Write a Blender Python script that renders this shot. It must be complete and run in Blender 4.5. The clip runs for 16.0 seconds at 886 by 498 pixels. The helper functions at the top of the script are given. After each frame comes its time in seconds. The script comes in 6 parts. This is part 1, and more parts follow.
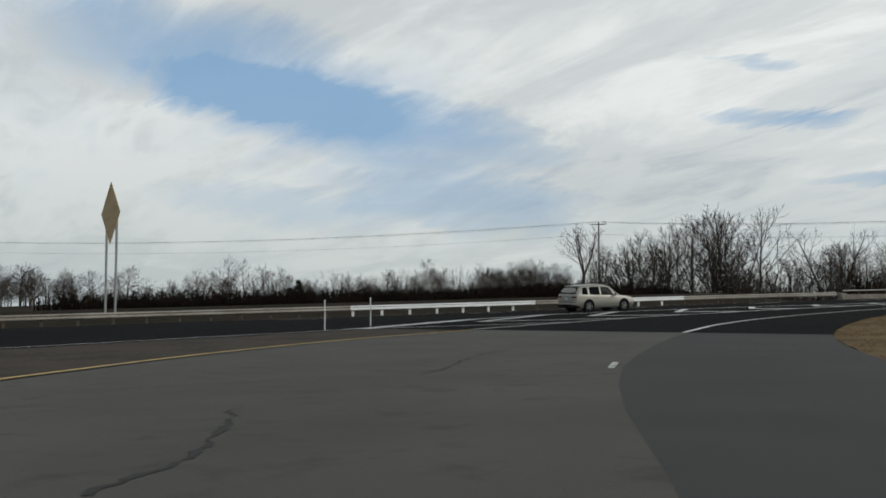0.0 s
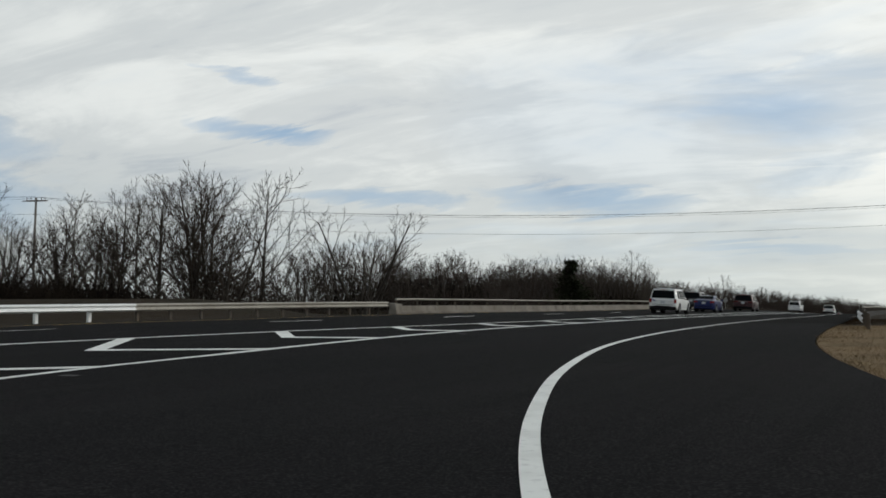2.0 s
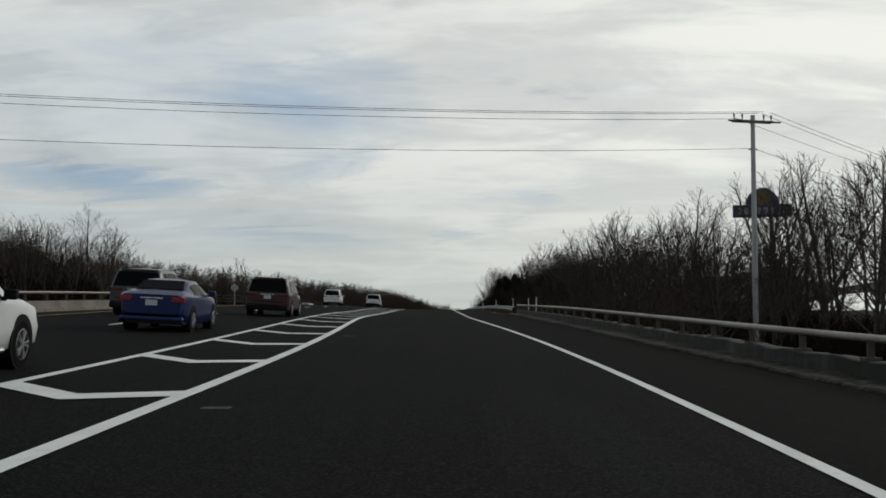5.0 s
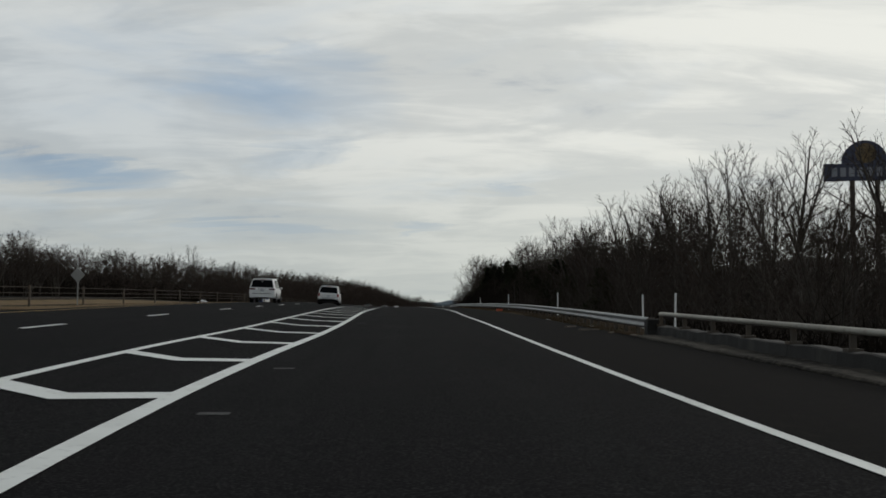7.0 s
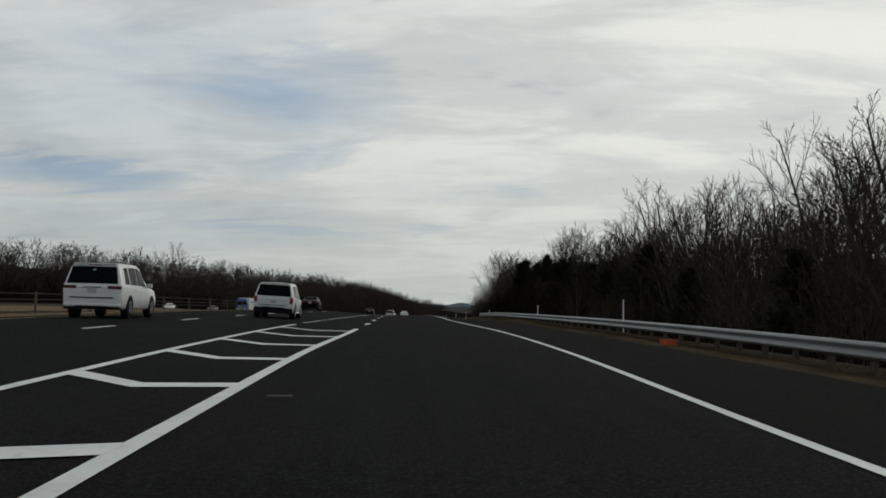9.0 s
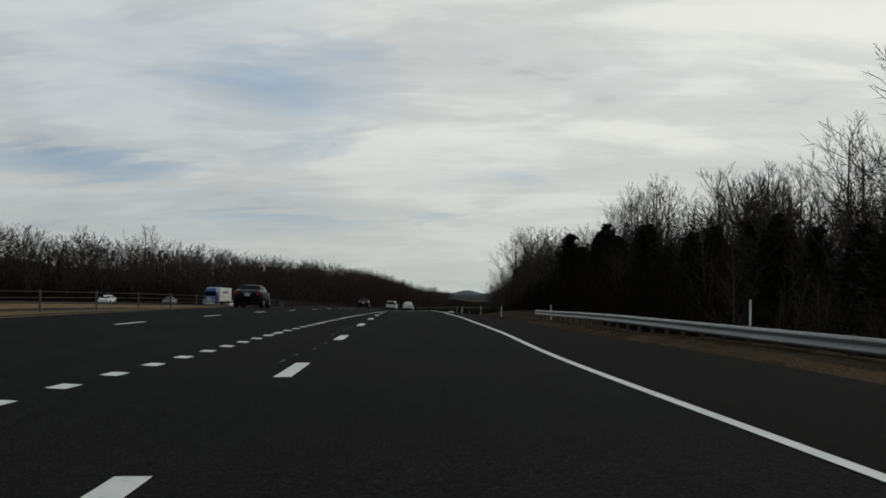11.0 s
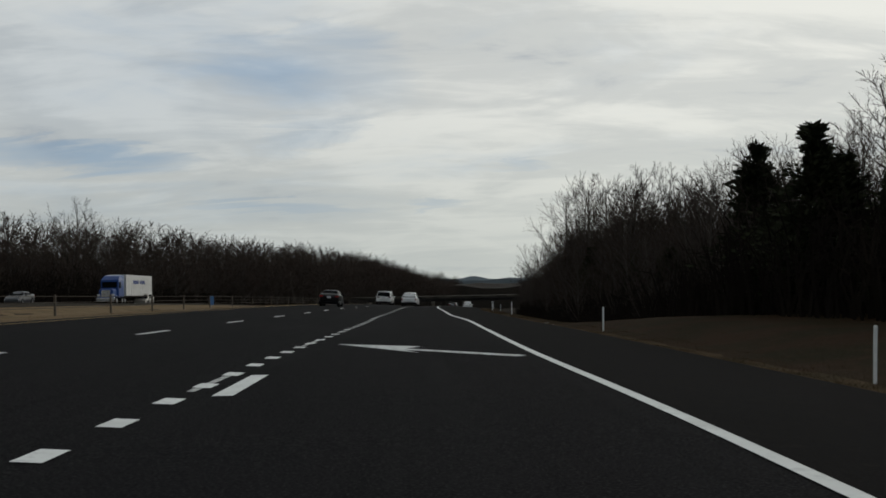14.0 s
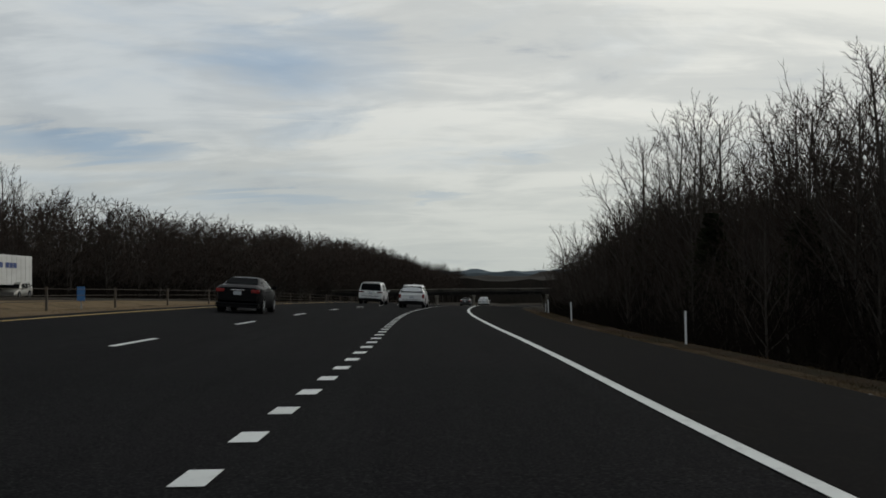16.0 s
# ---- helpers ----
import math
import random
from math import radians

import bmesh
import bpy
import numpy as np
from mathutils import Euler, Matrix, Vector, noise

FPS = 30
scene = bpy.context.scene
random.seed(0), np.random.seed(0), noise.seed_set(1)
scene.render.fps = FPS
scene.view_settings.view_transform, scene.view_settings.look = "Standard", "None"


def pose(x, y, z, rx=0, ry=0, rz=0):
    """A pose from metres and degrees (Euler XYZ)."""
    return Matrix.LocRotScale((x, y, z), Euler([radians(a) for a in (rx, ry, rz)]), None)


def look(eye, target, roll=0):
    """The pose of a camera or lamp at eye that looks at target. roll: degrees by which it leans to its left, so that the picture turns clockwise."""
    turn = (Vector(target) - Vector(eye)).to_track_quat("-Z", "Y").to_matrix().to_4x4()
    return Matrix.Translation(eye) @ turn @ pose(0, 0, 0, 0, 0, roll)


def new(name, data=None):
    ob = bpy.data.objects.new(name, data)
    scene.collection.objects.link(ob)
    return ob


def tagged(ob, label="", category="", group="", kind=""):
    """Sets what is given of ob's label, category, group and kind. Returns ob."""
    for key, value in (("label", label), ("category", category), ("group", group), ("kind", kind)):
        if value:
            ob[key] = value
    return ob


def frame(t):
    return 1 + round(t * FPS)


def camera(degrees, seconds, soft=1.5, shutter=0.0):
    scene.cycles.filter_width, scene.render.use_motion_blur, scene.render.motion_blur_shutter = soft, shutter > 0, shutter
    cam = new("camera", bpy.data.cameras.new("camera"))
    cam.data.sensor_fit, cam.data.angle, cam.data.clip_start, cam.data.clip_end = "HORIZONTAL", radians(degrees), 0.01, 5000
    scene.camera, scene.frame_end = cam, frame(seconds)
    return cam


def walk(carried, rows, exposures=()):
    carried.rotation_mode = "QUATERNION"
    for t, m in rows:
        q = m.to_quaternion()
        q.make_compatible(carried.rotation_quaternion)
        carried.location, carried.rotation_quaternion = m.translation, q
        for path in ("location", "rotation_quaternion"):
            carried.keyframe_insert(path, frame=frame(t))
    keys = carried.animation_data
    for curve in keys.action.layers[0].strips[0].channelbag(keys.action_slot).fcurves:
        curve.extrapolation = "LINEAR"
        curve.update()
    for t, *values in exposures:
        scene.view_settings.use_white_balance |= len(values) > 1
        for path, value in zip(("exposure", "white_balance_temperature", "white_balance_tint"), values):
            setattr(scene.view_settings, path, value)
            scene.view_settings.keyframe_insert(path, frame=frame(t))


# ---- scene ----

# ------------------------------------------------------------------ camera
cam = camera(46.0, 16.0, 1.7)
ROWS = [
    (0.0, 38.21, -137.99, -2.43, 53.52, 3.79, -0.08),
    (0.5, 29.98, -130.88, -2.22, 46.38, 3.20, 0.24),
    (1.0, 22.88, -123.04, -1.99, 39.18, 3.11, -0.08),
    (1.5, 16.62, -114.73, -1.75, 32.08, 3.79, 0.16),
    (2.0, 11.62, -105.64, -1.49, 25.26, 4.22, 0.51),
    (2.5, 7.70, -95.60, -1.18, 18.76, 3.75, 1.15),
    (3.0, 4.79, -85.01, -0.84, 12.78, 4.20, 1.54),
    (3.5, 2.95, -74.70, -0.52, 7.67, 4.14, 1.39),
    (4.0, 2.01, -64.51, -0.22, 3.52, 3.86, 1.02),
    (4.5, 1.51, -54.20, 0.09, 0.59, 3.70, 0.26),
    (7.0, 0.18, 0.00, 1.22, -2.56, 3.08, 0.13),
    (7.5, 0.20, 11.39, 1.37, -2.30, 3.00, -0.13),
    (8.0, 0.33, 22.86, 1.52, -2.00, 2.90, 0.02),
    (8.5, 0.37, 34.47, 1.66, -1.99, 2.76, 0.20),
    (9.0, 0.35, 46.12, 1.81, -2.07, 3.20, 0.27),
    (11.5, 0.35, 104.56, 2.21, -1.79, 2.35, -0.40),
    (12.0, 0.41, 116.77, 2.22, -1.73, 2.27, -0.59),
    (12.5, 0.44, 129.14, 2.23, -1.73, 2.28, -0.63),
    (13.0, 0.52, 141.34, 2.21, -1.76, 2.12, -0.57),
    (13.5, 0.55, 153.50, 2.17, -1.69, 1.98, -0.67),
    (14.0, 0.59, 165.73, 2.11, -1.67, 1.79, -1.17),
    (14.5, 0.41, 178.21, 2.02, -1.72, 1.77, -0.86),
    (15.0, 0.44, 190.82, 1.90, -1.66, 1.69, -0.71),
    (15.5, 0.37, 203.46, 1.76, -1.57, 1.53, -0.42),
    (16.0, 0.12, 216.26, 1.60, -1.68, 1.39, -0.53),
]

EXPOSURES = [(0.0, 0.22), (0.5, 0.14), (1.0, 0.08), (1.5, 0.16), (2.5, 0.2), (4.0, 0.03), (4.7, -0.06), (7.0, -0.18), (16.0, -0.2)]
walk(cam, [(t, pose(x, y, z, 90 + pitch, 0, yaw) @ pose(0, 0, 0, 0, 0, roll)) for t, x, y, z, yaw, pitch, roll in ROWS], EXPOSURES)

# ------------------------------------------------------------------ world and sun
SUN_AZ, SUN_EL = radians(42.0), radians(25.0)   # azimuth from +y towards +x


# gaps where blue shows: azimuth, elevation, half width, half height (degrees), slope, strength
CLOUD_GAPS = [(-3.7, 13.3, 1.9, 0.7, 0.0, 0.3), (-5.8, 11.3, 4.5, 1.6, -0.1, 0.32), (-5.5, 8.0, 2.8, 0.8, 0.15, 0.35), (-17.8, 6.9, 4.6, 0.65, -0.06, 0.75), (-7.0, 4.1, 4.2, 0.3, -0.05, 0.5), (1.3, 4.4, 1.3, 0.3, 0.0, 0.5), (6.0, 6.3, 1.6, 0.25, 0.0, 0.3), (-15.3, 11.0, 8.0, 3.5, -0.1, 0.22),
              (-66.5, 13.8, 7.5, 2.0, -0.12, 0.85), (-58.5, 10.9, 8.5, 1.6, -0.16, 0.95), (-53.0, 6.6, 5.5, 1.5, -0.15, 0.75), (-35.1, 10.4, 2.6, 0.45, -0.12, 0.8), (-36.0, 13.3, 1.5, 0.3, -0.2, 0.5), (-28.7, 7.0, 3.0, 0.4, -0.05, 0.7), (-61.1, 6.0, 6.0, 0.9, -0.1, 0.45)]


def build_world():
    world = bpy.data.worlds.new("overcast_sky")
    scene.world = world
    world.use_nodes = True
    nt = world.node_tree
    nt.nodes.clear()
    N, L = nt.nodes.new, nt.links.new
    out, bg = N("ShaderNodeOutputWorld"), N("ShaderNodeBackground")
    sky = N("ShaderNodeTexSky")
    sky.sky_type, sky.sun_disc = "NISHITA", False
    sky.sun_elevation, sky.sun_rotation = SUN_EL, SUN_AZ
    sky.altitude, sky.dust_density, sky.ozone_density = 200, 2.0, 2.0
    co, sep = N("ShaderNodeTexCoord"), N("ShaderNodeSeparateXYZ")
    L(co.outputs["Generated"], sep.inputs[0])

    def maths(op, a, b=None, clamp=False):
        n = N("ShaderNodeMath")
        n.operation, n.use_clamp = op, clamp
        for i, v in enumerate((a, b)):
            if v is None:
                continue
            if isinstance(v, (int, float)):
                n.inputs[i].default_value = v
            else:
                L(v, n.inputs[i])
        return n.outputs[0]

    # the cloud sheet: directions laid onto a flat ceiling
    height = maths("ADD", maths("MAXIMUM", sep.outputs[2], 0.0), 0.20)
    u, v = maths("DIVIDE", sep.outputs[0], height), maths("DIVIDE", sep.outputs[1], height)
    comb = N("ShaderNodeCombineXYZ")
    L(u, comb.inputs[0]), L(v, comb.inputs[1])

    def cloud(scale, detail, rough, stretch, turn, seed, warp=0.4):
        m = N("ShaderNodeMapping")
        m.inputs["Rotation"].default_value = (0, 0, turn)
        m.inputs["Scale"].default_value = stretch
        m.inputs["Location"].default_value = (seed, seed * 0.7, seed * 0.3)
        L(comb.outputs[0], m.inputs[0])
        n = N("ShaderNodeTexNoise")
        n.inputs["Scale"].default_value, n.inputs["Detail"].default_value = scale, detail
        n.inputs["Roughness"].default_value, n.inputs["Distortion"].default_value = rough, warp
        L(m.outputs[0], n.inputs["Vector"])
        return n.outputs["Fac"]

    def ramp(fac, stops):
        n = N("ShaderNodeValToRGB")
        n.color_ramp.interpolation = "EASE"
        while len(n.color_ramp.elements) < len(stops):
            n.color_ramp.elements.new(0.5)
        for e, (p, c) in zip(n.color_ramp.elements, stops):
            e.position, e.color = p, (*c, 1)
        L(fac, n.inputs[0])
        return n.outputs[0]

    def mix(fac, a, b):
        n = N("ShaderNodeMix")
        n.data_type = "RGBA"
        for sock, val in ((n.inputs[0], fac), (n.inputs[6], a), (n.inputs[7], b)):
            if isinstance(val, (int, float)):
                sock.default_value = val
            elif isinstance(val, tuple):
                sock.default_value = (*val, 1)
            else:
                L(val, sock)
        return n.outputs[2]

    big = cloud(0.8, 5.0, 0.52, (1.0, 0.85, 1.0), 0.5, 3.1)
    fine = cloud(2.4, 9.0, 0.60, (0.75, 1.35, 1.0), 0.30, 7.7, 0.7)
    wisp = cloud(5.0, 8.0, 0.62, (0.5, 1.5, 1.0), 0.25, 11.0, 1.0)
    depth = maths("ADD", maths("ADD", maths("MULTIPLY", big, 0.47), maths("MULTIPLY", fine, 0.37)), maths("MULTIPLY", wisp, 0.16))
    grey = ramp(depth, [(0.37, (0.44, 0.48, 0.52)), (0.48, (0.62, 0.645, 0.64)), (0.60, (0.80, 0.815, 0.785))])
    # directions in degrees, frayed by the cloud noise
    az = maths("MULTIPLY", maths("ARCTAN2", sep.outputs[0], sep.outputs[1]), 57.3)
    el = maths("MULTIPLY", maths("ARCSINE", sep.outputs[2]), 57.3)
    az_f = maths("ADD", az, maths("MULTIPLY", maths("SUBTRACT", fine, 0.5), 10.0))
    el_f = maths("ADD", el, maths("MULTIPLY", maths("SUBTRACT", wisp, 0.5), 2.6))
    total = None
    for a, e, w, h, tilt, strength in CLOUD_GAPS:
        da = maths("SUBTRACT", az_f, a)
        de = maths("SUBTRACT", maths("SUBTRACT", el_f, e), maths("MULTIPLY", da, tilt))
        pa, pe = maths("DIVIDE", da, w), maths("DIVIDE", de, h)
        d2 = maths("ADD", maths("MULTIPLY", pa, pa), maths("MULTIPLY", pe, pe))
        one = maths("MULTIPLY", maths("SUBTRACT", 1.0, maths("MULTIPLY", d2, 0.45), True), strength)
        total = one if total is None else maths("ADD", total, one)
    # loose gaps all over the rest of the sky
    loose = ramp(maths("ADD", maths("MULTIPLY", cloud(1.5, 7.0, 0.54, (0.65, 1.15, 1.0), 0.42, 1.3, 0.5), 0.7), maths("MULTIPLY", fine, 0.3)), [(0.52, (0, 0, 0)), (0.70, (1, 1, 1))])
    total = maths("ADD", total, maths("MULTIPLY", loose, 0.35))
    haze = ramp(sep.outputs[2], [(0.0, (1, 1, 1)), (0.20, (0, 0, 0))])
    n = N("ShaderNodeVectorMath")
    n.operation = "SCALE"
    n.inputs["Scale"].default_value = 0.09
    L(sky.outputs[0], n.inputs[0])
    blue = mix(0.75, n.outputs[0], (0.20, 0.36, 0.56))
    clear = maths("MULTIPLY", total, maths("SUBTRACT", 1.0, maths("MULTIPLY", haze, 0.45)), True)
    sheet = mix(maths("MULTIPLY", haze, 0.60), grey, (0.50, 0.54, 0.51))
    # brighter on the sun's side, duller to the west and behind
    side = maths("ADD", maths("MULTIPLY", sep.outputs[0], 0.72), maths("MULTIPLY", sep.outputs[1], 0.69))
    glow = ramp(maths("ADD", maths("MULTIPLY", side, 0.5), 0.5), [(0.30, (0.76, 0.785, 0.81)), (0.72, (0.93, 0.94, 0.95)), (0.98, (1.19, 1.175, 1.14))])
    lit = N("ShaderNodeMix")
    lit.data_type, lit.blend_type = "RGBA", "MULTIPLY"
    lit.inputs[0].default_value = 1.0
    L(sheet, lit.inputs[6]), L(glow, lit.inputs[7])
    whole = mix(maths("MULTIPLY", clear, 0.92), lit.outputs[2], blue)
    # added above the view: the sky is darkened overhead to cut the ground light
    overhead_dim = ramp(sep.outputs[2], [(0.34, (1, 1, 1)), (0.66, (0.58, 0.59, 0.61))])
    shade = N("ShaderNodeMix")
    shade.data_type, shade.blend_type = "RGBA", "MULTIPLY"
    shade.inputs[0].default_value = 1.0
    L(whole, shade.inputs[6]), L(overhead_dim, shade.inputs[7])
    L(shade.outputs[2], bg.inputs[0])
    bg.inputs[1].default_value = 1.0
    L(bg.outputs[0], out.inputs[0])


build_world()
sun_data = bpy.data.lights.new("sun", "SUN")
sun_data.energy, sun_data.angle, sun_data.color = 0.85, radians(14), (1.0, 0.96, 0.9)
sun = new("sun", sun_data)
sun.matrix_world = look((0, 0, 60), (-math.sin(SUN_AZ) * 40, -math.cos(SUN_AZ) * 40, 60 - 40 * math.tan(SUN_EL)))

# ------------------------------------------------------------------ materials


def material(name, colour, rough=0.8, spots=(), bump=(), metal=0.0, coat=0.0, per_object=0.0, spec=0.5):
    """spots: (scale, detail, low, high, colour, amount) laid over one another; bump: (scale, detail, strength, distance)."""
    m = bpy.data.materials.new(name)
    m.use_nodes = True
    nt = m.node_tree
    N, L = nt.nodes.new, nt.links.new
    bsdf = nt.nodes["Principled BSDF"]
    co = N("ShaderNodeTexCoord").outputs["Object"]
    rgb = N("ShaderNodeRGB")
    rgb.outputs[0].default_value = (*colour, 1)
    last = rgb.outputs[0]
    for scale, detail, low, high, tint, amount in spots:
        noise_node, ramp_node, mix_node = N("ShaderNodeTexNoise"), N("ShaderNodeMapRange"), N("ShaderNodeMix")
        vector = co
        if isinstance(scale, tuple):
            mp = N("ShaderNodeMapping")
            mp.inputs["Scale"].default_value = scale
            L(co, mp.inputs[0])
            vector, scale = mp.outputs[0], 1.0
        noise_node.inputs["Scale"].default_value, noise_node.inputs["Detail"].default_value = scale, detail
        L(vector, noise_node.inputs["Vector"])
        ramp_node.inputs["From Min"].default_value, ramp_node.inputs["From Max"].default_value = low, high
        ramp_node.inputs["To Max"].default_value = amount
        L(noise_node.outputs["Fac"], ramp_node.inputs["Value"])
        mix_node.data_type = "RGBA"
        L(ramp_node.outputs[0], mix_node.inputs[0]), L(last, mix_node.inputs[6])
        mix_node.inputs[7].default_value = (*tint, 1)
        last = mix_node.outputs[2]
    if per_object:
        info, hsv, mr = N("ShaderNodeObjectInfo"), N("ShaderNodeHueSaturation"), N("ShaderNodeMapRange")
        L(info.outputs["Random"], mr.inputs["Value"])
        mr.inputs["To Min"].default_value, mr.inputs["To Max"].default_value = 1 - per_object, 1 + per_object
        L(mr.outputs[0], hsv.inputs["Value"]), L(last, hsv.inputs["Color"])
        last = hsv.outputs[0]
    L(last, bsdf.inputs["Base Color"])
    bsdf.inputs["Roughness"].default_value, bsdf.inputs["Metallic"].default_value = rough, metal
    bsdf.inputs["Coat Weight"].default_value, bsdf.inputs["Specular IOR Level"].default_value = coat, spec
    normal = None
    for scale, detail, strength, distance in bump:
        noise_node, b = N("ShaderNodeTexNoise"), N("ShaderNodeBump")
        noise_node.inputs["Scale"].default_value, noise_node.inputs["Detail"].default_value = scale, detail
        b.inputs["Strength"].default_value, b.inputs["Distance"].default_value = strength, distance
        L(co, noise_node.inputs["Vector"]), L(noise_node.outputs["Fac"], b.inputs["Height"])
        if normal:
            L(normal, b.inputs["Normal"])
        normal = b.outputs[0]
    if normal:
        L(normal, bsdf.inputs["Normal"])
    return m


ASPHALT = material("fresh_asphalt", (0.0120, 0.0108, 0.0120), 0.95, [((0.9, 0.03, 1), 3, 0.45, 0.72, (0.0165, 0.0165, 0.0168), 0.8), (0.15, 5, 0.4, 0.7, (0.0085, 0.0088, 0.0095), 0.8), ((3.0, 0.12, 1), 4, 0.52, 0.7, (0.0075, 0.0075, 0.008), 0.7), (12, 4, 0.5, 0.64, (0.0065, 0.0065, 0.0068), 0.6), (38, 4, 0.5, 0.66, (0.05, 0.05, 0.048), 0.5)], [(90, 3, 0.6, 0.012)], spec=0.02)
SHOULDER = material("dusty_shoulder_asphalt", (0.0056, 0.0051, 0.0052), 0.95, [((0.7, 0.05, 1), 4, 0.45, 0.7, (0.0080, 0.0070, 0.0066), 0.8), (0.35, 5, 0.45, 0.68, (0.0062, 0.006, 0.006), 0.8), (4.0, 5, 0.6, 0.72, (0.022, 0.018, 0.014), 0.5), (38, 4, 0.52, 0.66, (0.022, 0.021, 0.020), 0.5)], [(90, 3, 0.35, 0.01)], spec=0.02)
OLD_PAVE = material("worn_concrete_pavement", (0.07258, 0.06713, 0.05594), 0.9, [(0.35, 5, 0.4, 0.7, (0.05058, 0.04705, 0.03970), 0.9), ((0.25, 0.25, 1), 5, 0.5, 0.75, (0.08798, 0.08222, 0.06856), 0.6), (1.6, 6, 0.56, 0.7, (0.03299, 0.03106, 0.02617), 0.7), (30, 3, 0.5, 0.7, (0.03959, 0.03792, 0.03383), 0.5)], [(60, 4, 0.4, 0.012)])
OLD_ASPHALT = material("worn_grey_asphalt", (0.02846, 0.02809, 0.02736), 0.9, [(0.4, 5, 0.4, 0.7, (0.02006, 0.02006, 0.01970), 0.9), ((0.15, 0.5, 1), 4, 0.5, 0.7, (0.03648, 0.03575, 0.03393), 0.6), (35, 3, 0.5, 0.7, (0.04378, 0.04305, 0.04013), 0.5)], [(70, 4, 0.4, 0.012)])
GRAVEL = material("gravelly_shoulder", (0.075, 0.0615, 0.048), 0.95, [(0.5, 5, 0.42, 0.62, (0.045, 0.039, 0.03225), 0.9), (6, 5, 0.5, 0.65, (0.1125, 0.0975, 0.07875), 0.6), (40, 3, 0.5, 0.65, (0.03, 0.027, 0.0225), 0.6)], [(40, 4, 0.6, 0.02)], spec=0.1)
CRACK = material("tar_crack", (0.02, 0.019, 0.018), 0.9)
PAINT = material("white_road_paint", (0.80, 0.82, 0.79), 0.6, [(9, 5, 0.56, 0.72, (0.5, 0.51, 0.5), 0.6), (1.2, 4, 0.45, 0.7, (0.6, 0.61, 0.58), 0.6)], [(60, 3, 0.2, 0.004)])
WORN_PAINT = material("worn_white_paint", (0.62, 0.63, 0.60), 0.7, [(5, 6, 0.45, 0.62, (0.20, 0.20, 0.20), 0.8), (30, 4, 0.5, 0.65, (0.09, 0.09, 0.09), 0.7)])
GRINDED = material("half_ground_paint", (0.05, 0.05, 0.049), 0.8, [(9, 5, 0.45, 0.6, (0.16, 0.16, 0.155), 0.8), (25, 4, 0.5, 0.62, (0.015, 0.015, 0.015), 0.8)])
FAINT_PAINT = material("ground_off_paint", (0.018, 0.018, 0.018), 0.8, [(9, 5, 0.5, 0.62, (0.06, 0.06, 0.058), 0.8)])
YELLOW = material("yellow_edge_paint", (0.55, 0.37, 0.10), 0.7, [(3, 5, 0.5, 0.7, (0.2, 0.15, 0.07), 0.7)])
GRASS = material("winter_grass_ground", (0.02558, 0.01773, 0.009889), 0.95, [(0.12, 5, 0.42, 0.62, (0.01705, 0.01637, 0.007502), 0.85), (1.3, 5, 0.45, 0.7, (0.04092, 0.03001, 0.01705), 0.7), (14, 4, 0.45, 0.65, (0.01705, 0.01296, 0.008184), 0.7)], [(7, 5, 0.8, 0.08), (40, 3, 0.6, 0.03)], spec=0.1)
STRAW = material("brown_verge_grass", (0.040, 0.0215, 0.0105), 0.95, [(0.35, 5, 0.42, 0.6, (0.0224, 0.0208, 0.0088), 0.85), (2.5, 5, 0.5, 0.68, (0.054, 0.030, 0.0145), 0.6), (22, 4, 0.48, 0.62, (0.0144, 0.0104, 0.0064), 0.7)], [(9, 5, 0.8, 0.06), (45, 3, 0.6, 0.03)], spec=0.03)
EDGE_STRAW = material("bleached_edge_grass", (0.085, 0.056, 0.028), 0.95, [(0.5, 5, 0.42, 0.6, (0.045, 0.035, 0.016), 0.8), (14, 4, 0.48, 0.64, (0.03, 0.02, 0.011), 0.7)], [(30, 4, 0.7, 0.04)], spec=0.03)
TAN_STRAW = material("tan_dormant_lawn", (0.1728, 0.1188, 0.0648), 0.9, [(0.4, 4, 0.4, 0.65, (0.1152, 0.0828, 0.0432), 0.85), (3, 4, 0.5, 0.65, (0.216, 0.1584, 0.0864), 0.6)], spec=0.05)
CONCRETE = material("weathered_concrete", (0.2244, 0.204, 0.1734), 0.9, [(0.5, 5, 0.4, 0.65, (0.1496, 0.1292, 0.1054), 0.9), ((1.5, 1.5, 0.2), 4, 0.5, 0.7, (0.0816, 0.0714, 0.0612), 0.6)], [(25, 4, 0.4, 0.02)])
DARK_CONCRETE = material("dark_stained_concrete", (0.017, 0.016, 0.0145), 0.9, [((0.5, 0.5, 2.0), 6, 0.58, 0.68, (0.085, 0.078, 0.065), 0.6), (0.6, 5, 0.4, 0.65, (0.012, 0.011, 0.010), 0.9), ((1.5, 1.5, 0.2), 4, 0.58, 0.78, (0.10, 0.092, 0.078), 0.5)], [(25, 4, 0.4, 0.02)])
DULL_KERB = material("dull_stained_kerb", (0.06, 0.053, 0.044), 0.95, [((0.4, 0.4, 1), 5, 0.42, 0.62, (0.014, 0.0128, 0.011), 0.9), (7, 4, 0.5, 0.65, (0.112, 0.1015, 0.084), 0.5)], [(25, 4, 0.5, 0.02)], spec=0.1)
GALV = material("galvanized_steel", (0.2699, 0.276, 0.276), 0.5, [(0.5, 4, 0.42, 0.65, (0.2208, 0.2208, 0.2146), 0.8), (6, 4, 0.5, 0.7, (0.1718, 0.1656, 0.1533), 0.5)], [(12, 3, 0.1, 0.01)], metal=0.35)
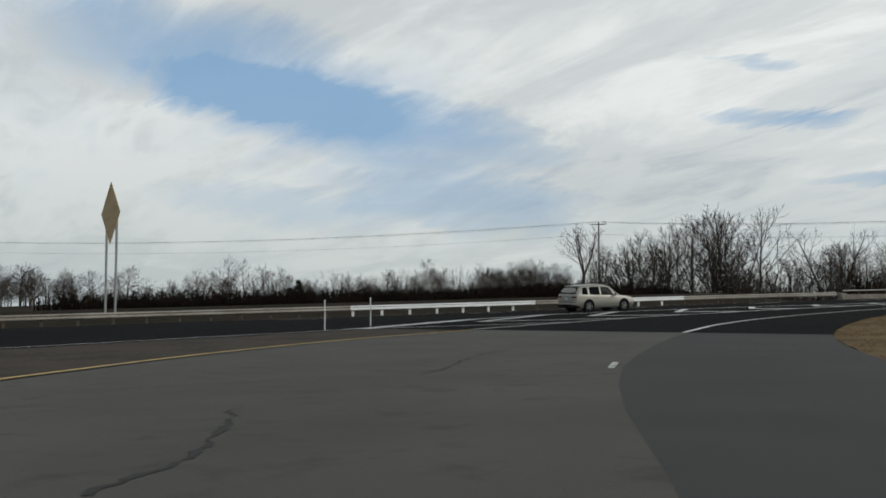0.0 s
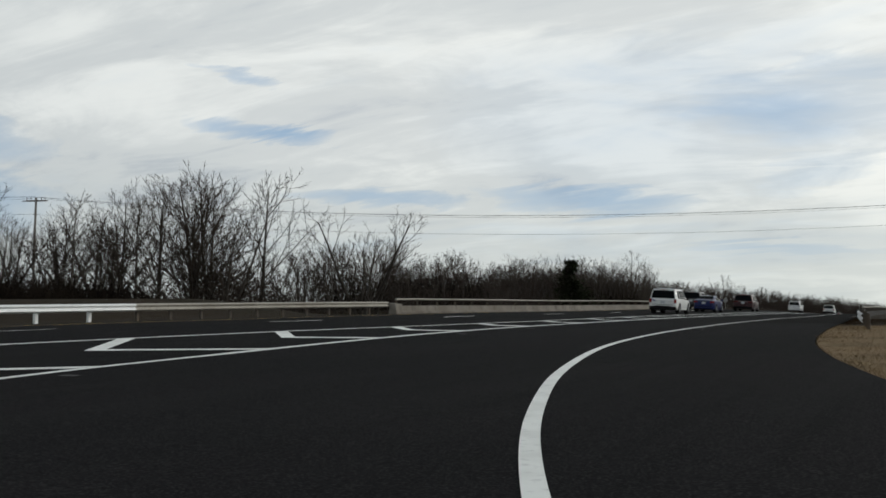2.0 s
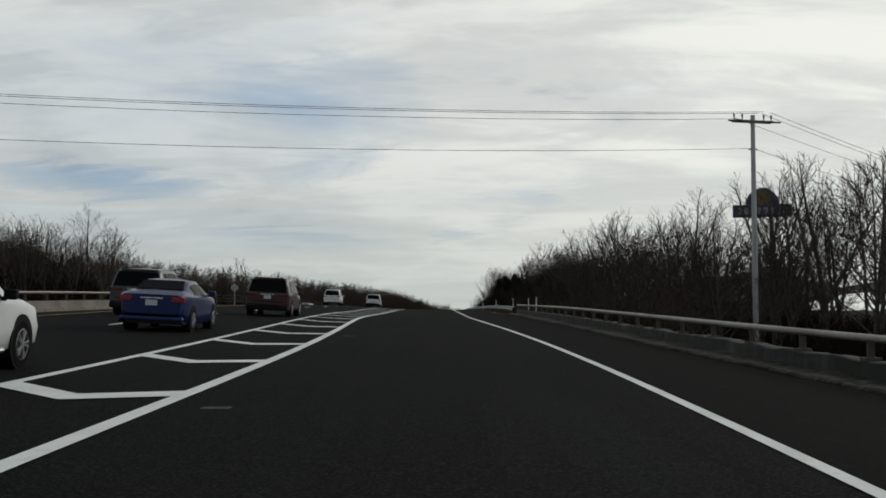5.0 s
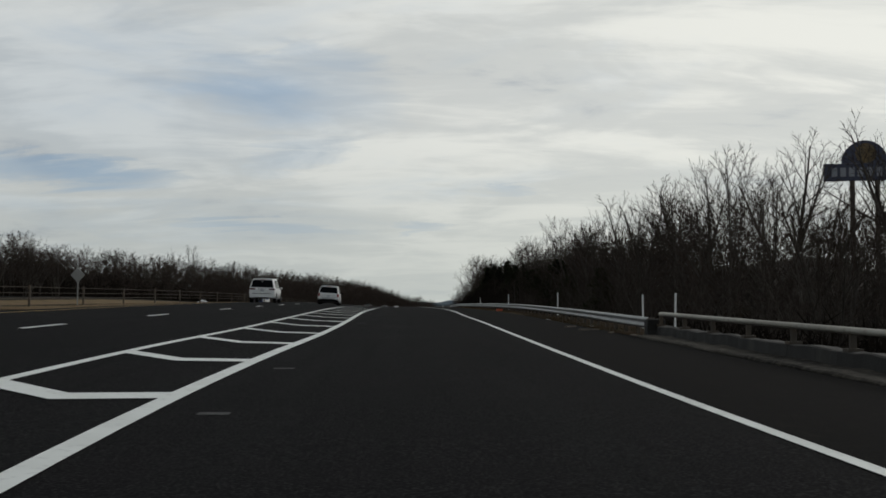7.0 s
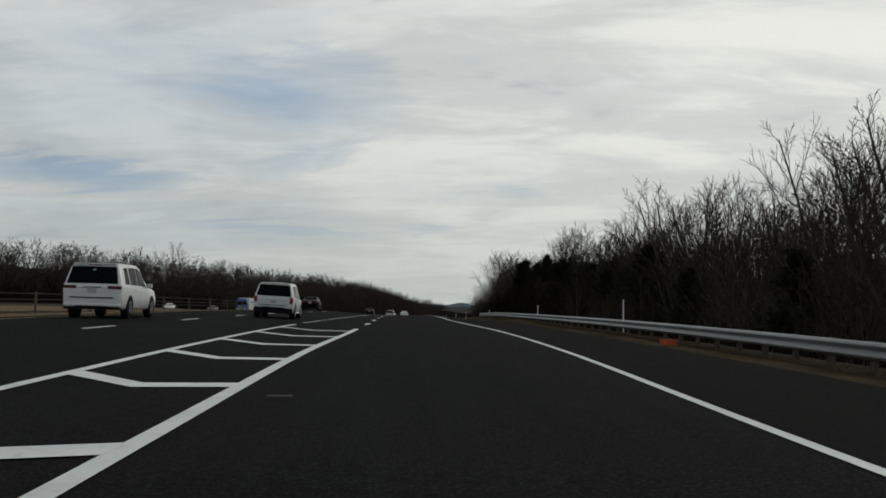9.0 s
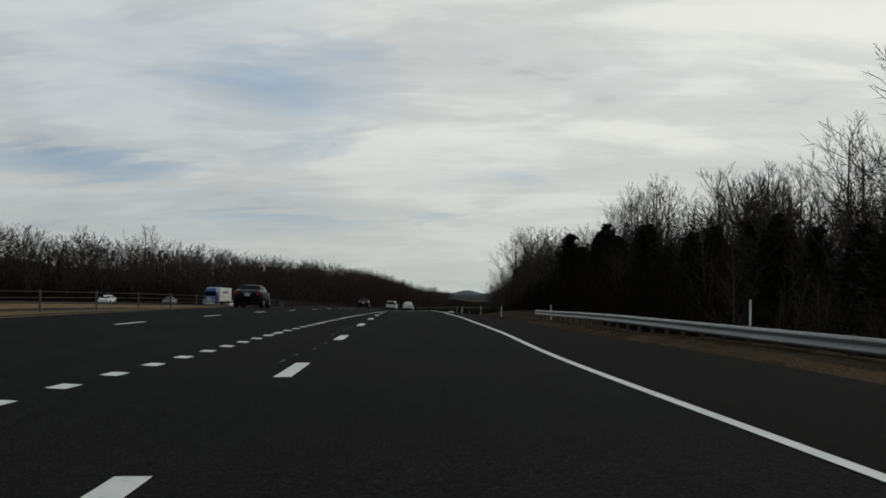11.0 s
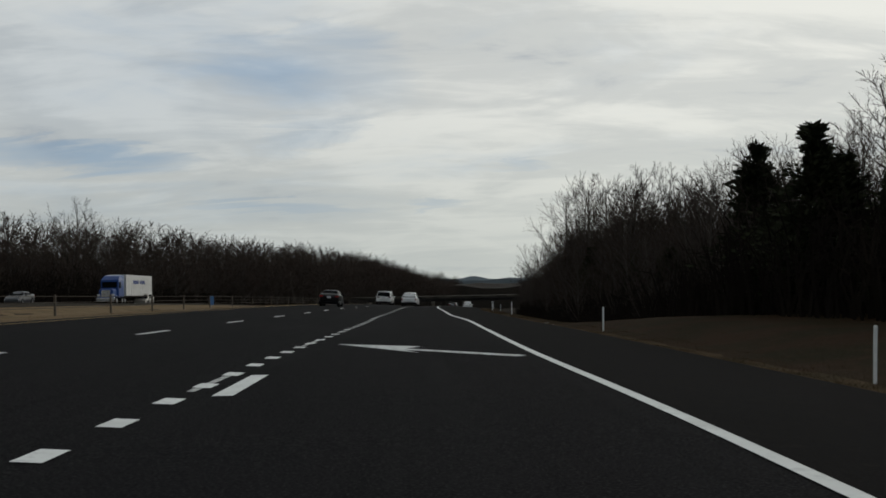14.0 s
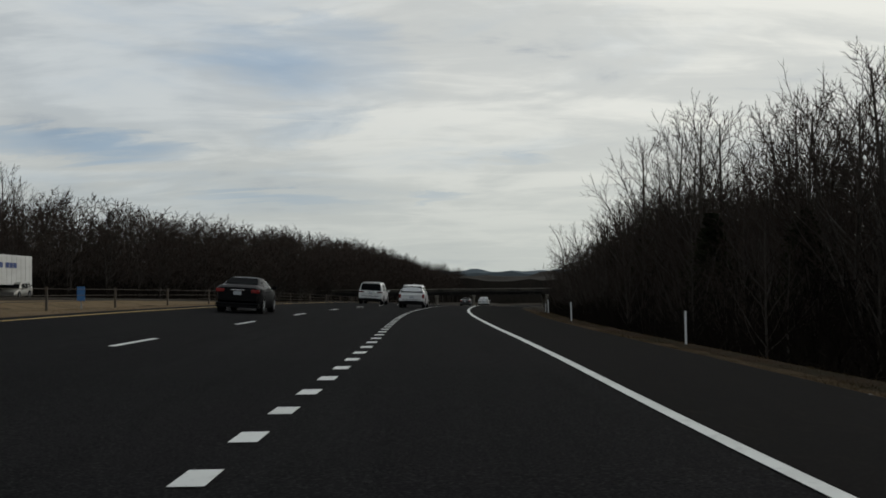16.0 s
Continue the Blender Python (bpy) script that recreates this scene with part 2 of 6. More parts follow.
OLD_RAIL = material("dull_weathered_rail", (0.357, 0.34, 0.2975), 0.65, [(0.4, 5, 0.42, 0.65, (0.2295, 0.2125, 0.1785), 0.9), (7, 4, 0.5, 0.7, (0.1445, 0.119, 0.0935), 0.5)], metal=0.2)
NEW_RAIL = material("new_bright_rail", (0.75, 0.77, 0.77), 0.45, [(2, 4, 0.5, 0.7, (0.6, 0.62, 0.62), 0.5)], metal=0.25)
DARK_POST = material("rusty_post_steel", (0.063, 0.0525, 0.042), 0.85, [(4, 4, 0.45, 0.65, (0.112, 0.077, 0.049), 0.6)])
WOOD_POST = material("weathered_wood", (0.20, 0.165, 0.13), 0.9, [((6, 6, 0.6), 4, 0.45, 0.65, (0.11, 0.09, 0.07), 0.8)])
GREY_POLE = material("smooth_grey_pole", (0.36, 0.37, 0.37), 0.8, [((8, 8, 0.4), 4, 0.4, 0.65, (0.26, 0.265, 0.265), 0.8)])
POLE_WOOD = material("grey_pole_wood", (0.23, 0.21, 0.19), 0.9, [((8, 8, 0.4), 4, 0.4, 0.65, (0.13, 0.12, 0.105), 0.8)])
PLASTIC_WHITE = material("white_marker_plastic", (0.78, 0.79, 0.78), 0.5, [(6, 4, 0.5, 0.7, (0.5, 0.5, 0.47), 0.5)])
BARK = material("grey_bark", (0.0527, 0.04464, 0.0372), 0.95, [(2.5, 4, 0.45, 0.65, (0.0868, 0.0775, 0.0682), 0.7)], per_object=0.25, spec=0.15)
TWIG = material("brown_twigs", (0.0396, 0.03024, 0.02448), 0.95, [(0.5, 3, 0.4, 0.65, (0.054, 0.03888, 0.03168), 0.7)], per_object=0.25, spec=0.1)
# self-shadow of the thicket is put into this near-black colour
BRUSH = material("shade_dark_brush", (0.01125, 0.009, 0.0075), 0.95, [(0.3, 4, 0.4, 0.65, (0.018, 0.01425, 0.0105), 0.8)], spec=0.02)
CEDAR = material("dark_cedar_foliage", (0.0192, 0.0228, 0.012), 0.95, [(0.8, 4, 0.4, 0.65, (0.0312, 0.0336, 0.0168), 0.7)], per_object=0.2, spec=0.1)
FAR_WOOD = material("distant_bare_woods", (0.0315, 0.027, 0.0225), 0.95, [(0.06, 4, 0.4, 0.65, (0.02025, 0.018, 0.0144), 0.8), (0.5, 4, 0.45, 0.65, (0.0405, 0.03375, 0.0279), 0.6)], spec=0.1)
# distance haze is mixed into this pale blue-grey base colour
FAR_HILL = material("far_hill_haze_tint", (0.16, 0.19, 0.21), 1.0, [(0.02, 5, 0.4, 0.65, (0.12, 0.145, 0.16), 0.8)], spec=0.0)
BLACK = material("black_trim", (0.008, 0.008, 0.009), 0.7, [(5, 4, 0.45, 0.65, (0.014, 0.014, 0.014), 0.5)], spec=0.08)
CABLE = material("dark_cable", (0.03, 0.03, 0.03), 0.7)
CERAMIC = material("brown_insulator", (0.12, 0.09, 0.08), 0.35)

# ------------------------------------------------------------------ helpers


def part(name, bm, mat, parent=None, label="", smooth=False):
    """One bmesh as one mesh object, under a thing or a part."""
    me = bpy.data.meshes.new(name)
    bm.to_mesh(me)
    bm.free()
    return mesh_part(name, me, mat, parent, label, smooth)


def mesh_part(name, me, mat, parent=None, label="", smooth=False):
    for m in (mat if isinstance(mat, (list, tuple)) else [mat]):
        me.materials.append(m)
    if smooth:
        me.polygons.foreach_set("use_smooth", [True] * len(me.polygons))
    ob = new(name, me)
    if parent:
        ob.parent = parent
    return tagged(ob, label)


def raw(name, verts, faces, mat, parent=None, label="", smooth=False):
    me = bpy.data.meshes.new(name)
    me.from_pydata(verts, [], faces)
    me.update()
    return mesh_part(name, me, mat, parent, label, smooth)


def box(bm, x0, x1, y0, y1, z0, z1, bevel=0.0):
    got = bmesh.ops.create_cube(bm, size=1.0, matrix=Matrix.LocRotScale(((x0 + x1) / 2, (y0 + y1) / 2, (z0 + z1) / 2), None, (x1 - x0, y1 - y0, z1 - z0)))
    if bevel:
        edges = {e for v in got["verts"] for e in v.link_edges}
        bmesh.ops.bevel(bm, geom=list(edges), offset=bevel, segments=2, affect="EDGES", profile=0.5)


def tube(bm, a, b, r0, r1=None, n=8):
    a, b = Vector(a), Vector(b)
    r1 = r0 if r1 is None else r1
    m = Matrix.Translation((a + b) / 2) @ (b - a).to_track_quat("Z", "Y").to_matrix().to_4x4()
    bmesh.ops.create_cone(bm, cap_ends=True, segments=n, radius1=r0, radius2=r1, depth=(b - a).length, matrix=m)


def spline(table):
    """A smooth function through (y, value) pairs, kept as a fine table."""
    ys, vs = np.array([p[0] for p in table], float), np.array([p[1] for p in table], float)
    slopes = np.gradient(vs, ys)
    grid = np.linspace(ys[0], ys[-1], int(min(8000, max(50, (ys[-1] - ys[0]) * 4))) + 1)
    k = np.clip(np.searchsorted(ys, grid) - 1, 0, len(ys) - 2)
    h = ys[k + 1] - ys[k]
    s = (grid - ys[k]) / h
    vals = ((2 * s**3 - 3 * s**2 + 1) * vs[k] + (s**3 - 2 * s**2 + s) * h * slopes[k] + (3 * s**2 - 2 * s**3) * vs[k + 1] + (s**3 - s**2) * h * slopes[k + 1]).tolist()
    low, scale, last = float(ys[0]), (len(vals) - 1) / float(ys[-1] - ys[0]), len(vals) - 1

    def at(y):
        q = (y - low) * scale
        if q <= 0:
            return vals[0]
        if q >= last:
            return vals[last]
        i = int(q)
        return vals[i] + (vals[i + 1] - vals[i]) * (q - i)
    return at


def smooth_step(a, b, x):
    s = min(1.0, max(0.0, (x - a) / (b - a)))
    return s * s * (3 - 2 * s)


# ------------------------------------------------------------------ the lie of the land
ROAD_Z = spline([(-400, -8.6), (-250, -6.2), (-170, -4.55), (-138, -3.65), (-115, -2.97), (-96, -2.4), (-75, -1.74), (-54, -1.13), (-25, -0.5), (0, 0.0), (23, 0.30), (46, 0.57), (75, 0.83), (105, 0.98), (129, 1.01), (153, 0.95), (178, 0.8), (203, 0.54), (225, 0.25), (260, -0.22), (301, -1.02), (350, -2.45), (401, -4.1), (480, -6.7), (560, -9.2), (700, -13.0), (1000, -19), (1600, -26)])
RIGHT_LINE = spline([(-72, 3.47), (-64, 3.49), (-58, 3.54), (-52, 3.71), (-46, 3.76), (-40, 3.88), (-34, 4.00), (-28, 4.08), (-20, 4.06), (-10, 3.86), (0, 3.58), (10, 3.42), (20, 3.45), (30, 3.54), (42, 3.68), (55, 3.78), (70, 4.07), (85, 4.00), (100, 3.46), (112, 3.15), (125, 3.22), (138, 3.17), (150, 3.17), (162, 3.05), (174, 3.06), (186, 2.84), (198, 2.83), (210, 2.86), (222, 2.59), (235, 2.66), (250, 2.65), (270, 2.47), (300, 2.34), (600, 2.37)])
PAVE_RIGHT = spline([(-60, 8.0), (-45, 7.55), (0, 7.0), (28, 6.8), (60, 7.1), (100, 6.6), (116, 6.7), (145, 7.65), (170, 7.65), (190, 7.4), (205, 7.25), (227, 7.0), (250, 6.9), (285, 6.7), (600, 6.7)])
GORE_RIGHT = spline([(-113, 5.46), (-108, 3.64), (-104, 2.21), (-100, 0.74), (-97, -0.33), (-94, -1.17), (-91, -1.71), (-88, -2.02), (-82, -2.51), (-76, -2.80), (-70, -2.82), (-64, -2.59), (-58, -2.35), (-52, -2.16), (-46, -2.09), (-40, -2.00), (-34, -1.90), (-28, -1.80), (-20, -1.74), (-10, -1.84), (0, -2.08), (10, -2.30), (20, -2.21), (30, -1.95), (42, -1.84), (55, -1.88), (70, -1.89), (85, -1.62), (100, -1.60), (180, -1.81)])
GORE_LEFT = spline([(-300, 50.00), (-165, 11.50), (-140, 5.00), (-125, 1.00), (-120, -0.20), (-115, -1.40), (-110, -3.30), (-106, -4.75), (-102, -5.85), (-98, -6.70), (-94, -6.95), (-90, -6.90), (-85, -6.65), (-80, -6.26), (-70, -5.23), (-62, -4.51), (-56, -4.26), (-50, -4.14), (-45, -4.17), (-40, -4.23), (-34, -4.22), (-28, -4.16), (-20, -4.10), (-10, -4.14), (0, -4.28), (10, -4.43), (20, -4.47), (30, -4.26), (42, -4.24), (55, -4.29), (70, -4.40), (85, -4.32), (100, -3.94), (112, -3.59), (125, -3.37), (138, -3.08), (150, -2.81), (162, -2.46), (174, -2.24), (186, -2.06), (198, -1.70), (210, -1.41), (222, -1.33), (235, -0.93), (250, -0.69), (270, -0.70), (300, -0.77), (700, -0.77)])
SKIP = spline([(-200, -13.0), (-90, -11.6), (-60, -8.7), (-20, -8.1), (40, -8.0), (100, -7.95), (136, -7.65), (183, -6.5), (215, -5.75), (235, -5.4), (250, -5.05), (300, -4.7), (700, -4.7)])
YELLOW_X = spline([(-200, -16.8), (-90, -15.6), (-60, -12.9), (0, -12.2), (60, -12.2), (130, -12.1), (184, -11.3), (219, -10.6), (245, -9.9), (300, -8.7), (700, -8.7)])


BEND = spline([(-500, 0), (150, 0), (200, 0), (222, 0), (240, 0.0), (250, 0.0), (270, 0.55), (300, 2.7), (350, 7.6), (400, 13), (450, 19), (560, 35), (700, 58), (1000, 115), (1600, 230)])


def bent(course):
    """The highway swings to the right beyond the merge."""
    return lambda y: course(y) + BEND(y)


RIGHT_LINE, PAVE_RIGHT, GORE_LEFT, SKIP, YELLOW_X = bent(RIGHT_LINE), bent(PAVE_RIGHT), bent(GORE_LEFT), bent(SKIP), bent(YELLOW_X)


def bank(x, y):
    """The carriageway rises to its left, and its shoulder falls away to the right past the bridge."""
    fall = 0.10 * min(5.0, max(0.0, x - RIGHT_LINE(y) - 0.1)) * smooth_step(105, 140, y) if y > 105 else 0.0
    return -fall * (1 - smooth_step(330, 480, y)) + (0.04 + 0.025 * smooth_step(-40, 30, y)) * min(8.0, max(0.0, BEND(y) - x - 2.0)) * (1 - smooth_step(330, 480, y))


def road_z(x, y):
    return ROAD_Z(y) + bank(x, y)


def corner(y):
    """How far the side street's pavement reaches to the right, south of the highway's shoulder."""
    return RIGHT_EDGE(y)


RIGHT_EDGE = spline([(-300, 150.0), (-150, 60.0), (-125, 31.6), (-114, 22.6), (-103, 16.2), (-97, 13.3), (-87, 10.4), (-79, 9.0), (-70, 8.3), (-60, 8.0)])


def pave_right(y):
    return RIGHT_EDGE(y) if y < -60 else PAVE_RIGHT(y)


def pave_left(y):
    return YELLOW_X(y) - 1.4


def land_z(x, y):
    z = ROAD_Z(y) + bank(x, y)
    right, left = pave_right(y), pave_left(y)
    n = noise.noise((x * 0.05, y * 0.05, 0.0)) * 0.5 + noise.noise((x * 0.013, y * 0.013, 3.0)) * 1.6
    if x > right - 0.5:
        d = x - right
        if y < -60:
            bump = 0.5 * smooth_step(1.0, 9.0, d) * smooth_step(-135, -110, y)
            z += -0.04 + bump
        else:
            drop = smooth_step(-70, -40, y) * (1 - smooth_step(150, 175, y))
            mound = 0.5 * smooth_step(0.9, 4.5, d) * smooth_step(150, 172, y) * (1 - smooth_step(208, 226, y))
            ditch = smooth_step(218, 238, y) * (1 - smooth_step(420, 520, y))
            z += mound + 0.22 * smooth_step(0.1, 0.9, d) * smooth_step(100, 125, y) * (1 - smooth_step(152, 168, y))
            z -= 0.05 + drop * 4.2 * smooth_step(1.8, 12.0, d) + ditch * 3.2 * smooth_step(1.6, 5.5, d)
        z += n * smooth_step(6, 60, d)
    elif x < left + 0.5:
        d = left - x
        bridge = smooth_step(-58, -44, y) * (1 - smooth_step(26, 40, y))
        z -= 0.05 + bridge * 5.0 * smooth_step(2.6, 13.0, d)
        z -= 0.45 * smooth_step(3, 12, d) * (1 - smooth_step(16, 24, d)) * smooth_step(30, 60, y)
        z += 0.7 * smooth_step(16, 27, d) * smooth_step(60, 140, y)
        if y < -40:
            z += 0.9 * smooth_step(4.5, 11.0, d) * (1 - smooth_step(-60, -40, y))
        z += n * smooth_step(30, 90, d)
    else:
        z -= 0.3
    return z


def build_land():
    xs = [-3000, -2000, -1200, -700, -400, -250, -180, -140, -110, -90, -75, -62, -52, -46, -41, -37, -33, -29, -26, -23, -20.5, -18.5, -17, -15.8, -14.6, -12, -6, 0, 3, 5.2, 5.7, 6.2, 6.7, 7.2, 7.7, 8.2, 8.8, 9.6, 10.6, 12, 13.5, 15.5, 18, 21, 25, 30, 36, 44, 54, 66, 80, 100, 130, 170, 230, 320, 500, 900, 1600, 3000]
    ys = [-2500, -1200, -600, -350, -250, -200, -170] + list(range(-150, 300, 4)) + list(range(300, 620, 16)) + [650, 720, 820, 1000, 1400, 2000, 3500, 4500]
    verts = [(x, y, land_z(x, y) - (0.3 if -148 < y < -63 and pave_right(y) + 0.4 < x < pave_right(y) + 15.0 else 0.0)) for y in ys for x in xs]
    w = len(xs)
    faces = [(j * w + i, j * w + i + 1, (j + 1) * w + i + 1, (j + 1) * w + i) for j in range(len(ys) - 1) for i in range(w - 1)]
    ob = raw("ground", verts, faces, GRASS, smooth=True)
    tagged(ob, "brown winter grass ground reaching the horizon", "ground", kind="structure")


build_land()


def ribbon(name, left, right, y0, y1, step, mat, lift, parent=None, label="", thick=0.0, cols=1):
    """A strip of surface between two edges that run along y."""
    n = max(1, int(round((y1 - y0) / step)))
    verts, faces = [], []
    for j in range(n + 1):
        y = y0 + (y1 - y0) * j / n
        a, b = left(y), right(y)
        for i in range(cols + 1):
            x = a + (b - a) * i / cols
            if cols == 12:
                k, s = BEND(y), RIGHT_LINE(y) + 0.1
                x = a + (k - 10.0 - a) * i / 2 if i <= 2 else (k - 10.0 + 8.0 * (i - 2) / 4 if i <= 6 else k - 2.0 + (s - k + 2.0) * (i - 6) / 3 if i <= 9 else s + (b - s) * (i - 9) / 3)
            verts.append((x, y, road_z(x, y) + lift))
    w = cols + 1
    for j in range(n):
        for i in range(cols):
            faces.append((j * w + i, j * w + i + 1, (j + 1) * w + i + 1, (j + 1) * w + i))
    if thick:
        k = len(verts)
        for j in range(n + 1):
            for i in (0, cols):
                x, y, z = verts[j * w + i]
                verts.append((x, y, z - thick))
        for j in range(n):
            a, b = j * w, (j + 1) * w
            faces.append((a, b, k + 2 * j + 2, k + 2 * j))
            faces.append((b + cols, a + cols, k + 2 * j + 1, k + 2 * j + 3))
    return raw(name, verts, faces, mat, parent, label)


ROAD_START = -112.4
road = ribbon("road", pave_left, pave_right, ROAD_START, 700, 2, ASPHALT, 0.0, thick=0.12, cols=12)
tagged(road, "fresh black asphalt highway carriageway with merging lane", "road", kind="structure")
shoulder = ribbon("road_shoulder", lambda y: RIGHT_LINE(y) + 0.10, lambda y: pave_right(y) - 0.02, -58, 420, 2, SHOULDER, 0.004, thick=0.03, cols=3)
tagged(shoulder, "dusty dark asphalt shoulder beside the edge line", "road", kind="structure")
# the older main carriageway continues south of the resurfaced corner
old_road = ribbon("side_road", pave_left, lambda y: GORE_LEFT(y) + 0.6, -420, ROAD_START - 0.02, 6, ASPHALT, -0.004, thick=0.12, cols=8)
tagged(old_road, "dark asphalt highway lanes before the junction", "road", kind="structure")

# the side street's older pavement
STREET_YELLOW = spline([(-240, 140), (-170, 60), (-150, 36), (-133, 18.2), (-127, 13.2), (-120, 8.9), (-113, 6.0)])
STREET_SEAM = spline([(-240, 160), (-170, 75), (-150, 51.5), (-136, 37.0), (-133.1, 34.0), (-130.9, 31.55), (-128.6, 29.15), (-124.5, 25.3), (-121.6, 23.0), (-118, 20.3), (-115, 18.15), (-112.4, 16.55)])
tagged(ribbon("pavement", STREET_YELLOW, STREET_SEAM, -240, ROAD_START - 0.02, 2.5, OLD_PAVE, 0.0, thick=0.15, cols=4), "worn brownish concrete slab pavement of the side street", "pavement", kind="structure")
tagged(ribbon("pavement", STREET_SEAM, RIGHT_EDGE, -240, ROAD_START - 0.02, 2.5, OLD_ASPHALT, -0.002, thick=0.15, cols=4), "worn grey asphalt widening beside the concrete slab", "pavement", kind="structure")
tagged(ribbon("pavement", lambda y: GORE_LEFT(y) + 0.55, STREET_YELLOW, -240, ROAD_START - 0.02, 3, GRAVEL, -0.012, thick=0.15, cols=4), "brown gravelly shoulder between side street and highway", "pavement", kind="structure")


def line(name, centre, y0, y1, width, mat, label, lift=0.010, step=2.0):
    """A painted line that follows a course, its width kept square to the course."""
    def edge(side):
        def f(y):
            slope = (centre(y + 0.5) - centre(y - 0.5))
            return centre(y) + side * width / 2 * math.sqrt(1 + slope * slope)
        return f
    ob = ribbon(name, edge(-1), edge(1), y0, y1, step, mat, lift)
    return tagged(ob, label, "road marking", kind="structure")


CURVE_LINE = spline([(-112.4, 16.3), (-110.5, 15.15), (-109, 14.22), (-107, 13.0), (-105, 11.92), (-103, 10.92), (-101, 10.0), (-99, 9.16), (-97, 8.4), (-94, 7.41), (-91, 6.53), (-88, 5.79), (-85, 5.14), (-82, 4.59), (-79, 4.18), (-76, 3.88), (-73, 3.66), (-70, 3.52), (-67, 3.47), (-64, 3.49)])
line("edge_line", lambda y: CURVE_LINE(y) if y < -64 else RIGHT_LINE(y), -112.38, -58, 0.175, PAINT, "solid white edge line of the merging lane", step=0.5)
line("edge_line", RIGHT_LINE, -58, 420, 0.145, PAINT, "solid white edge line of the merging lane", step=0.5)
line("gore_line", GORE_RIGHT, -112.0, 88.5, 0.22, PAINT, "solid white line along the painted gore", step=1.5)
line("gore_line", GORE_LEFT, -165.0, 90.0, 0.17, PAINT, "solid white line along the painted gore", step=1.5)
line("yellow_line", YELLOW_X, ROAD_START, 420, 0.16, YELLOW, "yellow edge line beside the median", step=3)
line("street_yellow_line", lambda y: STREET_YELLOW(y) + 0.3, -238, -113, 0.22, YELLOW, "faded yellow edge line of the side street", lift=0.03, step=1.25)
for k in range(12):
    y = 24.7 - 12.19 * (k + 1)
    if y > ROAD_START + 2:
        line("lane_dash", SKIP, y - 1.5, y + 1.55, 0.14, PAINT, "white lane dash on black asphalt", step=3.05)
for y in [24.7, 36.4, 50.6, 63.0] + [63.0 + 12.1 * k for k in range(1, 10)] + [182.4, 193.4, 204.6, 215.2, 226.2, 237.0] + [237.0 + 11.9 * k for k in range(1, 24)]:
    line("lane_dash", SKIP, y - 1.5, y + 1.55, 0.14, PAINT, "white lane dash on black asphalt", step=3.05)
DOT_Y0 = 223.17
for i in range(-70, 110):
    y = DOT_Y0 + 1.885 * i
    if i < -20:
        y = DOT_Y0 - 37.7 + 1.955 * (i + 20)
    if y > 92:
        line("lane_dot", GORE_LEFT, y - 0.31, y + 0.31, 0.24, PAINT, "short white dot of the dotted merge line", step=0.7)
for y in (98.2, 109.5, 121.7, 134.5, 146.0, 157.8, 168.6, 179.8):
    line("merge_dash", lambda q: GORE_RIGHT(q) + 0.1, y - 1.55, y + 1.55, 0.26, PAINT, "wide white dash of the older merge line", step=3.1)
for y in (121.0, 133.2, 144.6, 156.2, 167.2, 178.8, 190.0):
    line("worn_dash", lambda q: GORE_LEFT(q) - 0.02, y, y + 3.0, 0.10, WORN_PAINT, "worn remains of an older white dash", lift=0.007, step=3)
for y, x in ((111.3, -1.95), (113.3, -1.9), (115.6, -1.75), (118.1, -1.7), (123.7, -1.95), (125.6, -1.9), (127.4, -1.85), (129.0, -1.8), (130.4, -1.78), (137.8, -1.8), (139.6, -1.76), (150.3, -1.8), (152.1, -1.76), (162.3, -1.72)):
    line("ground_off_mark", lambda q, x=x, y=y: x + 0.04 * (q - y), y, y + 0.45 + 0.25 * math.sin(y) ** 2, 0.05, GRINDED, "faint mark where old paint was ground off", lift=0.007, step=0.9)
for y, x in ((-56.2, 4.28), (-67.8, 4.08), (-45.9, 3.97)):
    line("ground_off_mark", lambda q, x=x, y=y: x - 0.3 * (q - y), y, y + 0.3, 0.05, WORN_PAINT, "small stray white paint mark on the shoulder", lift=0.007, step=0.5)
for i in (-21, -18, -17, -11, -8, -4, -3, 1, 4):
    y = 35.7 + 6.1 * i - 0.9
    line("ground_off_mark", lambda q: GORE_RIGHT(q) + 0.7, y - 0.1, y + 0.1, 0.32, FAINT_PAINT, "faint scar of a removed pavement marker", lift=0.007, step=0.3)


def chevron(y):
    """One bent bar across the gore, its bend half way over."""
    a, b = GORE_LEFT(y) + 0.08, GORE_RIGHT(y) - 0.08
    half = (b - a) / 2
    k = a + half
    rise = 0.95 * (half / 1.2) ** 2.0
    outline = [(a, y - 0.1), (k, y - 0.36 - rise), (b, y - 0.34), (b, y + 0.34), (k, y + 0.30 - rise), (a, y + 0.6)]
    verts = [(x, q, road_z(x, q) + 0.013) for x, q in outline]
    ob = raw("chevron", verts, [(0, 1, 4, 5), (1, 2, 3, 4)], PAINT)
    return tagged(ob, "bent white chevron bar painted in the gore", "road marking", group="gore chevrons", kind="structure")


for i in range(-23, 9):
    chevron(36.35 + 6.1 * i)


def merge_arrow():
    """A long slanted arrow that points over to the left lane."""
    pts = [Vector(q) for q in ((-1.23, 190.36), (0.76, 188.5), (0.42, 187.75), (2.62, 184.62), (2.42, 184.28), (0.36, 187.3), (0.71, 186.0))]
    verts = [(p.x, p.y, road_z(p.x, p.y) + 0.012) for p in pts]
    ob = raw("merge_arrow", verts, [(0, 2, 1), (0, 5, 2), (0, 6, 5), (2, 5, 4, 3)], STRIPED)
    tagged(ob, "long slanted white merge arrow on black asphalt", "road marking", kind="structure")


